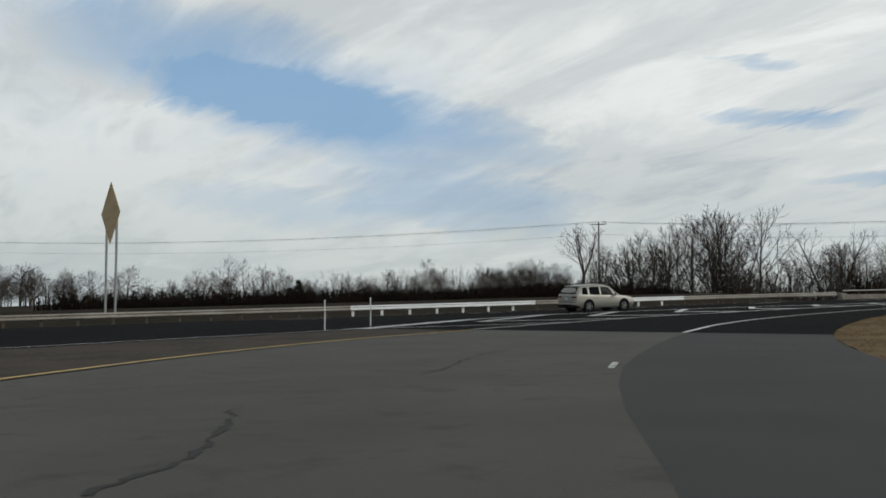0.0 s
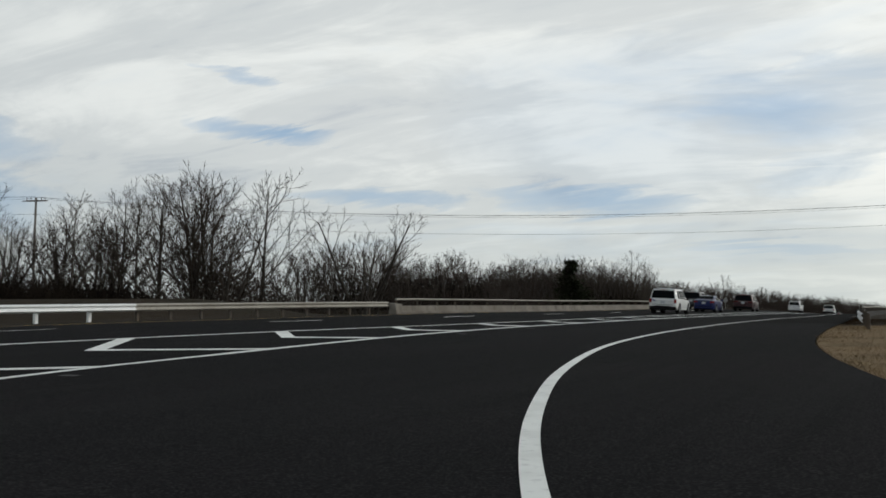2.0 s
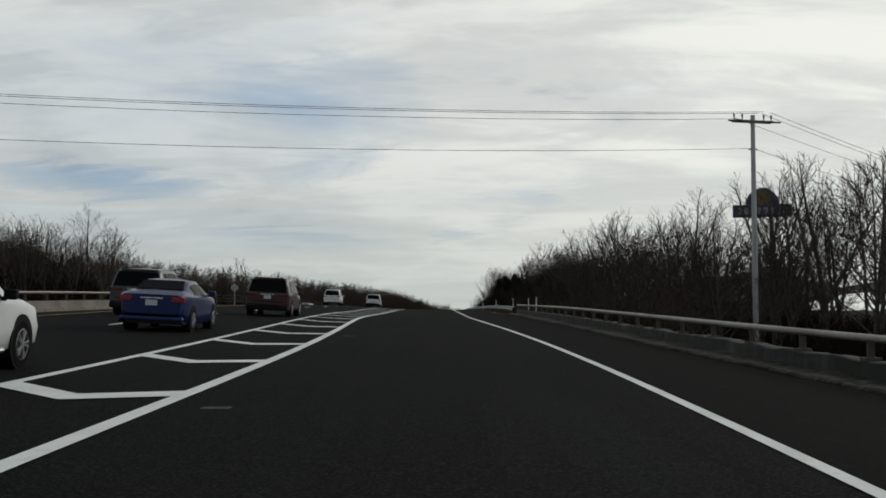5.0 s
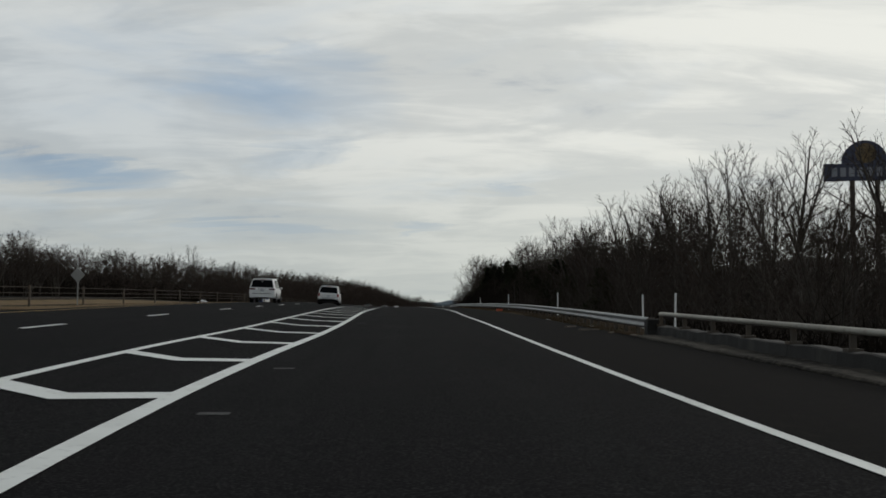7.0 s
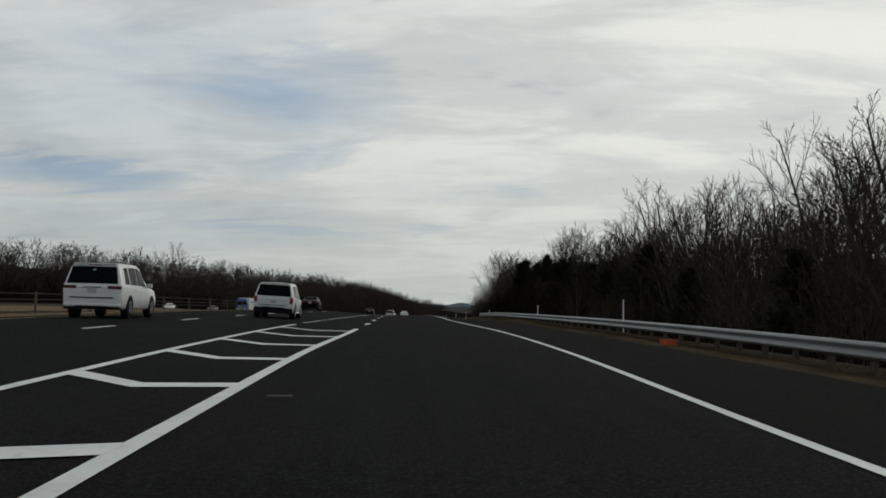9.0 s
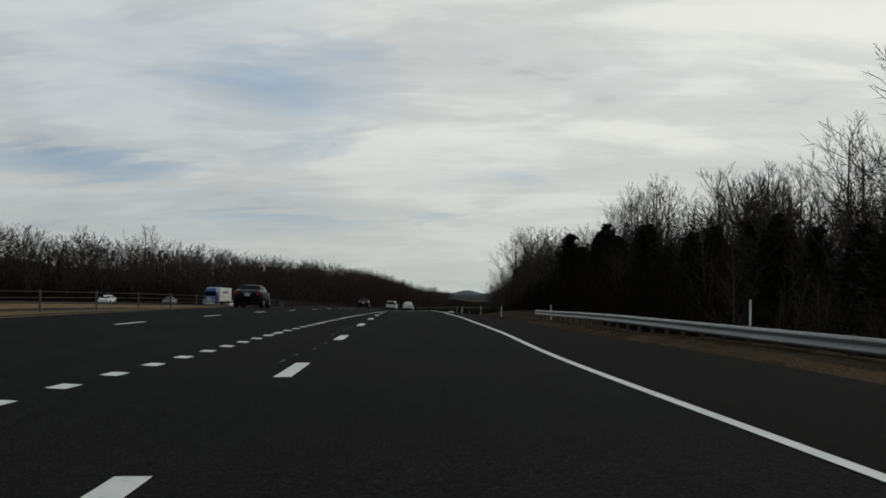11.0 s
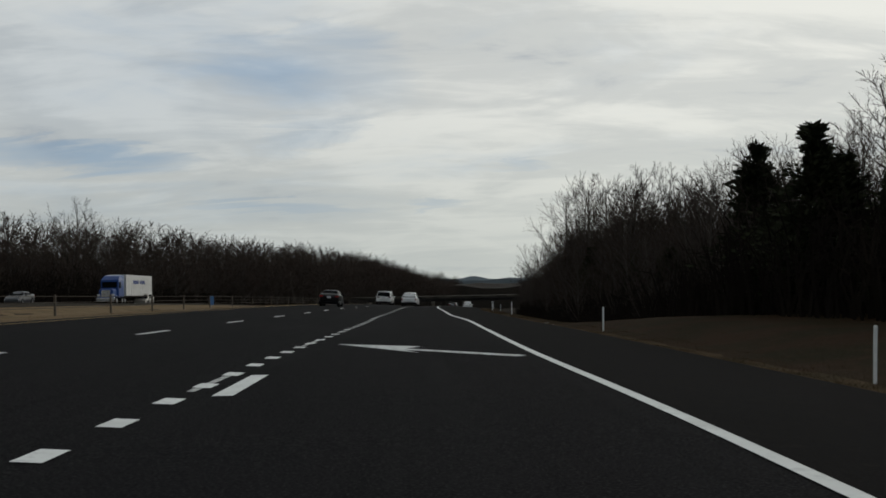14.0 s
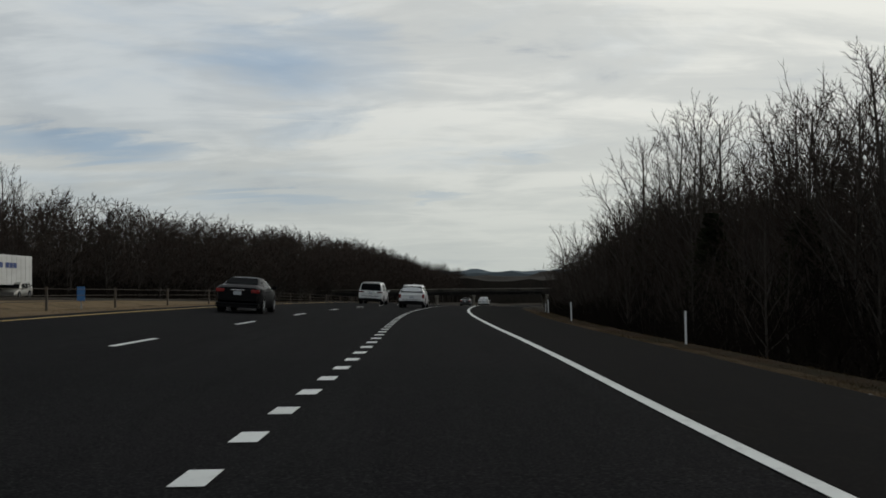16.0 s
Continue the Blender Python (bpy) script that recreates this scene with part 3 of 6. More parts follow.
STRIPED = material("tyre_dulled_paint", (0.62, 0.64, 0.62), 0.6, [((5.0, 0.25, 1), 3, 0.45, 0.6, (0.36, 0.37, 0.36), 0.8), (9, 5, 0.56, 0.72, (0.35, 0.36, 0.35), 0.7)])
merge_arrow()

# a worn white dash left on the old slab
line("worn_dash", lambda q: 24.75 - 0.86 * (q + 124.13), -125.3, -124.1, 0.12, WORN_PAINT, "worn white dash on the concrete slab", lift=0.012, step=0.4)
# cracks across the old slab
CRACKS = [[(18.1, -120.6), (17.5, -119.5), (17.16, -118.8), (16.06, -117.7), (15.5, -117.0), (14.84, -116.5), (14.41, -115.1), (12.94, -113.2)], [(31.25, -135.8), (30.37, -134.8), (29.88, -134.4), (29.3, -134.0), (28.72, -133.7), (26.5, -132.4)], [(24.0, -128.1), (23.4, -127.0), (22.86, -126.4), (21.42, -125.1), (20.27, -123.7), (19.36, -122.2)]]
for course in CRACKS:
    pts = [Vector((x, y, 0)) for x, y in course]
    verts, faces = [], []
    for a, b in zip(pts[:-1], pts[1:]):
        n = max(2, int((b - a).length / 0.12))
        side = Vector((-(b - a).y, (b - a).x, 0)).normalized()
        for j in range(n):
            p = a.lerp(b, j / n)
            c = p + side * (0.13 * noise.noise(p * 1.9) + 0.08 * noise.noise(p * 7.0))
            w = max(0.004, 0.03 + 0.07 * noise.noise(p * 0.9 + Vector((4, 0, 0))) + 0.045 * noise.noise(p * 6.0))
            for q in (c - side * w, c + side * w):
                verts.append((q.x, q.y, road_z(q.x, q.y) + 0.006))
            k = len(verts)
            if k >= 4:
                faces.append((k - 4, k - 3, k - 1, k - 2))
    tagged(raw("pavement_crack", verts, faces, CRACK), "irregular dark crack in the concrete slab", "crack", kind="structure")


def lawn(label, inner, outer, y0, y1, mat, step=1.0, cols=10, lift=0.02):
    """A sheet of dormant grass laid over the ground beside the pavement."""
    n = int((y1 - y0) / step)
    verts, faces = [], []
    for j in range(n + 1):
        y = y0 + (y1 - y0) * j / n
        for i in range(cols + 1):
            ragged = 0.12 * noise.noise((y * 1.1, 0, i * 0.3)) if i == 0 else 0.0
            x = inner(y) + (outer(y) - inner(y)) * (i / cols) ** 1.6 + ragged
            verts.append((x, y, land_z(x, y) + lift + 0.05 * max(0.0, noise.noise((x * 0.8, y * 0.8, 2.0)))))
    w = cols + 1
    for j in range(n):
        for i in range(cols):
            faces.append((j * w + i, j * w + i + 1, (j + 1) * w + i + 1, (j + 1) * w + i))
    tagged(raw("lawn", verts, faces, mat, smooth=True), label, "grass", kind="structure")


lawn("tan dormant grass of the corner island", lambda y: pave_right(y) + 0.05, lambda y: pave_right(y) + 16.0, -150, -61, TAN_STRAW)
lawn("brown dead grass of the verge below the woods", lambda y: pave_right(y) + 0.05, lambda y: pave_right(y) + 14.0, 29, 340, STRAW, step=1.5, cols=12)
lawn("bleached straw edge of the verge", lambda y: pave_right(y) + 0.02, lambda y: pave_right(y) + 0.75 + 0.3 * noise.noise((y * 0.35, 0, 7)), 60, 330, EDGE_STRAW, step=0.75, cols=3, lift=0.035)
lawn("tan dormant grass of the median", lambda y: pave_left(y) - 0.05, lambda y: pave_left(y) - 22.0, 42, 400, TAN_STRAW, step=2.0)

# ------------------------------------------------------------------ rails and parapets
W_BEAM = [(0.00, 0.156), (0.015, 0.15), (0.075, 0.115), (0.083, 0.09), (0.075, 0.065), (0.012, 0.02), (0.0, 0.0), (0.012, -0.02), (0.075, -0.065), (0.083, -0.09), (0.075, -0.115), (0.015, -0.15), (0.0, -0.156)]


def sweep(name, path, outline, mat, parent, side=1, label="", closed=False, smooth=True):
    """An outline (offset towards the road, height) carried along a path of points."""
    verts, faces = [], []
    n = len(outline)
    for j, p in enumerate(path):
        a, b = Vector(path[max(0, j - 1)]), Vector(path[min(len(path) - 1, j + 1)])
        d = (b - a).normalized()
        out = Vector((-d.y, d.x, 0)).normalized() * side
        for o, h in outline:
            q = Vector(p) + out * o + Vector((0, 0, h))
            verts.append(tuple(q))
    m = n if closed else n - 1
    for j in range(len(path) - 1):
        for i in range(m):
            k = (i + 1) % n
            faces.append((j * n + i, j * n + k, (j + 1) * n + k, (j + 1) * n + i))
    if closed:
        faces += [tuple(range(n)), tuple(range((len(path) - 1) * n, len(path) * n))]
    return raw(name, verts, faces, mat, parent, label, smooth)


def rail_post(parent, x, y, z, side, mat, tall=0.66, block=True, name="post"):
    bm = bmesh.new()
    box(bm, x - 0.05 + side * 0.16, x + 0.05 + side * 0.16, y - 0.075, y + 0.075, z - 0.6, z + tall)
    p = part(name, bm, mat, parent)
    if block:
        bm = bmesh.new()
        box(bm, min(x + side * 0.11, x + side * 0.005), max(x + side * 0.11, x + side * 0.005), y - 0.06, y + 0.06, z + 0.34, z + 0.64)
        part("block", bm, mat, p)
    return p


def guardrail(course, y0, y1, side, rail_mat, post_mat, label, surface=None, step=1.905, height=0.50, drop_end=False):
    """A W-beam rail on posts. side: +1 when the road lies to its left."""
    z_at = surface or (lambda x, y: land_z(x, y))
    root = tagged(new("guardrail"), label, "guardrail", kind="")
    n = max(2, int((y1 - y0) / step))
    pts = []
    for j in range(n + 1):
        y = y0 + (y1 - y0) * j / n
        x = course(y)
        z = z_at(x, y) + height
        pts.append((x, y, z))
    for k in range(0, n, 4):
        seg = pts[k:min(k + 4, n) + 1]
        sweep("rail_beam", seg, [(o + 0.002 * ((k // 4) % 2), h) for o, h in W_BEAM], rail_mat, root, side=side)
    for j in range(n):
        x, y, z = pts[j]
        rail_post(root, x, y + 0.3, z - height, side, post_mat)
    if drop_end:
        # rounded terminal cup at the free end
        x, y, z = pts[-1]
        verts, faces = [], []
        for a in range(9):
            t = math.pi * a / 8
            verts += [(x + side * 0.13 * (1 - math.cos(t)), y + 0.22 * math.sin(t), z + 0.156), (x + side * 0.13 * (1 - math.cos(t)), y + 0.22 * math.sin(t), z - 0.156)]
        faces = [(2 * a, 2 * a + 1, 2 * a + 3, 2 * a + 2) for a in range(8)]
        raw("end_cup", verts, faces, rail_mat, root, smooth=True)
    return root


def parapet(course, y0, y1, side, label, wall_mat, wall=0.56, rail=0.93):
    """A bridge parapet: low concrete wall on a kerb, short steel posts and one round rail on top."""
    root = tagged(new("bridge_parapet"), label, "parapet")
    n = int((y1 - y0) / 2.44)
    at = [(course(y0 + (y1 - y0) * j / n), y0 + (y1 - y0) * j / n) for j in range(n + 1)]
    base = [(x, y, road_z(x, y) - (0.14 if side < 0 else 0.0)) for x, y in at]
    step = 0.25 if side < 0 else 0.07
    outline = [(0.05, -0.5), (0.05, step), (0.02, wall - 0.02), (-0.02, wall), (-0.24, wall), (-0.24, -0.9)]
    out = 0.25 if side < 0 else 0.62
    kerb = [(out, -0.5), (out - 0.03, step - 0.03), (out - 0.07, step), (0.053, step + (0.0 if side < 0 else 0.03)), (0.053, -0.5)]
    for j in range(0, n, 3):
        seg = [Vector(p) for p in base[j:min(j + 3, n) + 1]]
        seg[-1] = seg[-1] + (seg[-2] - seg[-1]).normalized() * 0.02
        # each section is cut finely and its top is worn uneven
        fine = [seg[0].lerp(seg[-1], i / 24) for i in range(25)] if side > 0 else seg
        w = sweep("wall_section", [tuple(p) for p in fine], outline, wall_mat, root, side=side, closed=True, smooth=False)
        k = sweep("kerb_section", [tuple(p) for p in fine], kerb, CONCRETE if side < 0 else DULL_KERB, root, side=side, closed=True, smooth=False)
        if side > 0:
            for ob, amp in ((w, 0.05), (k, 0.04)):
                for v in ob.data.vertices:
                    if v.co.z > ROAD_Z(v.co.y) - 0.2:
                        v.co.z += amp * (noise.noise((v.co.y * 1.3, v.co.x * 2, 1.0)) - 0.3)
                        v.co.x += amp * 0.8 * noise.noise((v.co.y * 2.1, v.co.z * 3, 4.0))
    ring = [(-0.10 + 0.075 * math.cos(a), rail + 0.055 * math.sin(a)) for a in np.linspace(0, 2 * math.pi, 12, endpoint=False)]
    sweep("top_rail", base, ring, OLD_RAIL, root, side=side, closed=True)
    for x, y, z in base[::1]:
        bm = bmesh.new()
        box(bm, x - 0.05 + side * 0.10, x + 0.05 + side * 0.10, y - 0.035, y + 0.035, z + wall - 0.03, z + rail - 0.04, 0.01)
        box(bm, x - 0.12 + side * 0.10, x + 0.12 + side * 0.10, y - 0.10, y + 0.10, z + wall - 0.03, z + wall + 0.025)
        part("rail_post", bm, DARK_POST, root)
    for x, y, z in (base[0], base[-1]):
        bm = bmesh.new()
        s = -1 if y == base[0][1] else 1
        box(bm, x - 0.22 - side * 0.02, x + 0.26 - side * 0.02, min(y, y + s * 0.7), max(y, y + s * 0.7), z - 0.6, z + rail - (0.25 if side < 0 else 0.14), 0.04)
        bmesh.ops.subdivide_edges(bm, edges=bm.edges[:], cuts=3, use_grid_fill=True)
        for v in bm.verts:
            v.co += Vector((noise.noise(v.co * 2.3), noise.noise(v.co * 2.3 + Vector((7, 0, 0))), 0.8 * noise.noise(v.co * 1.9 + Vector((0, 9, 0))))) * 0.09
        part("end_block", bm, DARK_CONCRETE if side > 0 else wall_mat, root, "chipped concrete end block")
    return root


RIGHT_RAIL = spline([(-95, 17.2), (-85, 12.6), (-75, 10.3), (-62, 9.0), (-44, 7.9), (-42, 7.8), (26, 7.25), (31, 7.35), (45, 7.9), (62, 8.3), (100, 8.6), (130, 8.3), (146, 8.4), (160, 8.5)])
LEFT_RAIL = spline([(-420, -23), (-200, -20.5), (-90, -18.6), (-70, -17.6), (-53, -16.4), (-20, -15.7), (40, -15.5)])
guardrail(RIGHT_RAIL, -66, -43, 1, GALV, DARK_POST, "galvanized guardrail leading to the bridge parapet", surface=lambda x, y: land_z(x, y) - 0.08, drop_end=False)
parapet(RIGHT_RAIL, -41.4, 28.2, 1, "dark stained low concrete bridge parapet with round steel rail", DARK_CONCRETE, 0.33, 0.63)
guardrail(RIGHT_RAIL, 29.2, 159.6, 1, GALV, DARK_POST, "galvanized guardrail along the wooded verge", surface=lambda x, y: ROAD_Z(y) - 0.14 - 0.11 * smooth_step(60, 120, y) - 0.11 * smooth_step(130, 158, y), drop_end=True)
guardrail(LEFT_RAIL, -230.0, -103.0, -1, OLD_RAIL, DARK_POST, "dull weathered guardrail beside the highway", surface=road_z)
guardrail(LEFT_RAIL, -103.0, -87.8, -1, NEW_RAIL, PLASTIC_WHITE, "bright new guardrail section", surface=road_z)
guardrail(LEFT_RAIL, -87.8, -80.2, -1, OLD_RAIL, DARK_POST, "dull weathered guardrail section", surface=road_z)
guardrail(LEFT_RAIL, -80.2, -72.6, -1, NEW_RAIL, PLASTIC_WHITE, "bright new guardrail section with pale posts", surface=road_z)
guardrail(LEFT_RAIL, -72.6, -53.5, -1, OLD_RAIL, DARK_POST, "dull weathered guardrail leading to the bridge", surface=road_z)
parapet(LEFT_RAIL, -52.4, 30.0, -1, "pale concrete bridge parapet with round rail", CONCRETE)

# ------------------------------------------------------------------ marker posts


def marker_post(x, y, z, tall=1.15, lean=0.0):
    root = tagged(new("marker_post"), "slim white plastic marker post in dry grass", "marker post", group="roadside marker posts")
    root.matrix_world = pose(x, y, z, lean, lean * 0.6, 8)
    bm = bmesh.new()
    box(bm, -0.034, 0.034, -0.012, 0.012, -0.25, tall, 0.008)
    part("stem", bm, PLASTIC_WHITE, root)
    bm = bmesh.new()
    box(bm, -0.028, 0.028, -0.017, -0.0125, tall - 0.22, tall - 0.04)
    part("reflector", bm, NEW_RAIL, root, "pale reflector patch")
    return root


for x, y in ((8.35, 183.2), (8.3, 208.2), (8.25, 247.2), (8.6, 272), (10.6, 297), (13.6, 322)):
    marker_post(x, y, land_z(x, y), 1.02, random.uniform(-3, 3))
for x, y, tall in ((9.2, 33.5, 1.55), (9.0, 37.0, 1.5), (9.9, 62.5, 1.6), (10.2, 93.0, 1.6), (10.0, 122, 1.6), (9.6, 160.5, 1.45), (9.6, -39.0, 1.7), (9.9, -37.5, 1.7), (10.3, -42.0, 1.75)):
    marker_post(x, y, road_z(x, y) - 0.35, tall, random.uniform(-2, 2))
for x, y in ((-1.9, -114.8), (-3.5, -111.4)):
    marker_post(x, y, road_z(x, y), 1.35, 1.0)

# ------------------------------------------------------------------ wire fence in the median
FENCE = bent(spline([(36, -18.6), (120, -18.2), (200, -17.4), (260, -16.6), (330, -16.0), (440, -16.0)]))


def median_fence():
    root = tagged(new("cable_barrier"), "steel cable barrier on slim posts in the median grass", "cable barrier")
    n = 44
    tops = []
    for j in range(n + 1):
        y = 36 + 9.1 * j
        x = FENCE(y)
        z = land_z(x, y)
        tops.append((x, y, z))
        bm = bmesh.new()
        box(bm, x - 0.05, x + 0.05, y - 0.05, y + 0.05, z - 0.4, z + 1.12, 0.01)
        part("post", bm, DARK_POST, root)
    for h in (0.45, 0.72, 1.02):
        ring = [(0.014 * math.cos(a), 0.014 * math.sin(a)) for a in (0.0, 1.571, 3.142, 4.712)]
        sweep("cable", [(x, y, z + h) for x, y, z in tops], ring, DARK_POST, root, closed=True)


median_fence()

# opposite carriageway
FAR_ROAD = bent(spline([(20, -46), (150, -46), (300, -46), (450, -45), (700, -45)]))


def far_road():
    verts, faces = [], []
    ys = list(range(20, 610, 10))
    for y in ys:
        c = FAR_ROAD(y)
        z = max(land_z(c - 5.5, y), land_z(c, y), land_z(c + 5.5, y)) + 0.06
        verts += [(c - 5.5, y, z), (c + 5.5, y, z), (c - 5.5, y, z - 0.5), (c + 5.5, y, z - 0.5)]
    for j in range(len(ys) - 1):
        a, b = 4 * j, 4 * j + 4
        faces += [(a, a + 1, b + 1, b), (a, b, b + 2, a + 2), (a + 1, a + 3, b + 3, b + 1)]
    tagged(raw("road", verts, faces, ASPHALT), "dark asphalt carriageway beyond the grass median", "road", kind="structure")


far_road()


def far_road_z(y):
    c = FAR_ROAD(y)
    return max(land_z(c - 5.5, y), land_z(c, y), land_z(c + 5.5, y)) + 0.06


# ------------------------------------------------------------------ overpass ahead


def overpass():
    root = tagged(new("overpass"), "low concrete highway overpass with dark beams", "overpass")
    y0, y1 = 556.0, 567.0
    top = -4.0
    # deck and beams take the near-black concrete, piers the pale one
    for name, za, zb, ya, yb, mat in (("deck", top - 0.45, top, y0 - 0.5, y1 + 0.5, DARK_CONCRETE), ("parapet_wall", top, top + 0.7, y0 - 0.5, y0 - 0.2, DULL_KERB), ("parapet_wall", top, top + 0.7, y1 + 0.2, y1 + 0.5, CONCRETE)):
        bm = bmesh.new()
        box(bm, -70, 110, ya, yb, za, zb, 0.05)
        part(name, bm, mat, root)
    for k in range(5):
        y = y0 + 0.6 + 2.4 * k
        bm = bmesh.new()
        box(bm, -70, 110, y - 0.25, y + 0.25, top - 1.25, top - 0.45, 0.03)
        part("beam", bm, DARK_CONCRETE, root)
    for x in (-16, 8, 20, 44, 60):
        bm = bmesh.new()
        for y in (y0 + 1.5, (y0 + y1) / 2, y1 - 1.5):
            tube(bm, (x, y, -13), (x, y, top - 1.9), 0.5, n=14)
        box(bm, x - 0.6, x + 0.6, y0 + 0.3, y1 - 0.3, top - 2.0, top - 1.25, 0.05)
        part("pier", bm, CONCRETE, root)


overpass()

# ------------------------------------------------------------------ bare trees


class Shoots:
    """Collects tapered branch tubes for one mesh."""

    def __init__(self, sides=3):
        self.v, self.f, self.sides = [], [], sides

    def limb(self, pts, radii, sides=None):
        n = sides or self.sides
        start = len(self.v)
        for j, p in enumerate(pts):
            d = (pts[min(j + 1, len(pts) - 1)] - pts[max(j - 1, 0)])
            d = d.normalized() if d.length > 1e-6 else Vector((0, 0, 1))
            s = d.orthogonal().normalized()
            t = d.cross(s)
            for k in range(n):
                a = 2 * math.pi * k / n
                q = p + (s * math.cos(a) + t * math.sin(a)) * radii[j]
                self.v.append((q.x, q.y, q.z))
        for j in range(len(pts) - 1):
            a = start + j * n
            for k in range(n):
                m = (k + 1) % n
                self.f.append((a + k, a + m, a + n + m, a + n + k))

    def spike(self, pts, radii):
        """A three-sided twig that ends in a point, in triangles."""
        start = len(self.v)
        for j, p in enumerate(pts[:-1]):
            d = (pts[j + 1] - p).normalized()
            s = d.orthogonal().normalized()
            t = d.cross(s)
            for k in range(3):
                a = 2.0944 * k
                q = p + (s * math.cos(a) + t * math.sin(a)) * radii[j]
                self.v.append((q.x, q.y, q.z))
        self.v.append(tuple(pts[-1]))
        last = len(pts) - 2
        for j in range(last):
            a = start + 3 * j
            for k in range(3):
                m = (k + 1) % 3
                self.f += [(a + k, a + m, a + 3 + m), (a + k, a + 3 + m, a + 3 + k)]
        a, tip = start + 3 * last, start + 3 * last + 3
        self.f += [(a, a + 1, tip), (a + 1, a + 2, tip), (a + 2, a, tip)]


# habit of each kind: side shoots per level, angle off the parent, length against the parent, pull upwards, waviness, thinnest twig
HABITS = {
    "tall": dict(kids=(20, 7, 5), angle=((0.60, 1.05), (0.45, 0.95), (0.40, 0.90)), ratio=(0.43, 0.48, 0.52), up=(0.04, 0.10, 0.07, 0.05), wave=(0.05, 0.12, 0.16, 0.18), thin=0.010, first=0.22),
    "wide": dict(kids=(12, 6, 4), angle=((0.50, 1.00), (0.45, 0.90), (0.40, 0.85)), ratio=(0.46, 0.48, 0.52), up=(0.05, 0.09, 0.07, 0.05), wave=(0.08, 0.13, 0.16, 0.18), thin=0.0095, first=0.2),
    "shrub": dict(kids=(9, 5), angle=((0.40, 0.90), (0.40, 0.90)), ratio=(0.42, 0.5), up=(0.06, 0.08, 0.05), wave=(0.1, 0.16, 0.2), thin=0.014, first=0.15),
    "far": dict(kids=(17, 6, 4), angle=((0.65, 1.15), (0.50, 1.0), (0.4, 1.0)), ratio=(0.46, 0.50, 0.55), up=(0.03, 0.09, 0.06, 0.05), wave=(0.06, 0.14, 0.18, 0.2), thin=0.019, first=0.2),
}


def grow(rng, out, twigs, p, d, length, radius, level, habit):
    """One shoot and its side shoots; the last level ends in points."""
    kids = habit["kids"]
    steps = (6, 4, 2, 1)[level]
    wave, up = habit["wave"][level], habit["up"][level]
    pts, q, dd = [p.copy()], p.copy(), d.copy()
    for s in range(steps):
        dd = (dd + Vector((rng.uniform(-wave, wave), rng.uniform(-wave, wave), rng.uniform(-wave, wave) * 0.6 + up))).normalized()
        q = q + dd * (length / steps)
        pts.append(q.copy())
    radii = [radius * (1 - 0.8 * j / steps) for j in range(steps + 1)]
    if level >= 2:
        twigs.spike(pts, [max(habit["thin"], r) for r in radii])
    else:
        out.limb(pts, radii, 6 if level == 0 else 4)
    if level >= len(kids):
        return
    count = kids[level]
    first = habit["first"] if level == 0 else 0.25
    turn = rng.uniform(0, 6.28)
    for k in range(count):
        s = first + (1 - first) * (k + rng.uniform(0.2, 0.9)) / count
        s = min(s, 0.99)
        i = min(int(s * steps), steps - 1)
        at = pts[i].lerp(pts[i + 1], s * steps - i)
        dirn = (pts[i + 1] - pts[i]).normalized()
        side = dirn.orthogonal().normalized()
        turn += 2.4 + rng.uniform(-0.5, 0.5)
        side.rotate(Matrix.Rotation(turn, 3, dirn))
        lo, hi = habit["angle"][level]
        angle = rng.uniform(lo, hi) * (1.15 - 0.4 * s)
        nd = (dirn * math.cos(angle) + side * math.sin(angle)).normalized()
        shape = (1.05 - 0.78 * ((s - first) / (1 - first)) ** 1.6) if level == 0 else 1.1 - 0.55 * s
        ln = length * habit["ratio"][level] * shape * rng.uniform(0.75, 1.2)
        grow(rng, out, twigs, at, nd, ln, max(habit["thin"], radius * (1 - 0.75 * s) * 0.48), level + 1, habit)


TREE_MESHES = {}


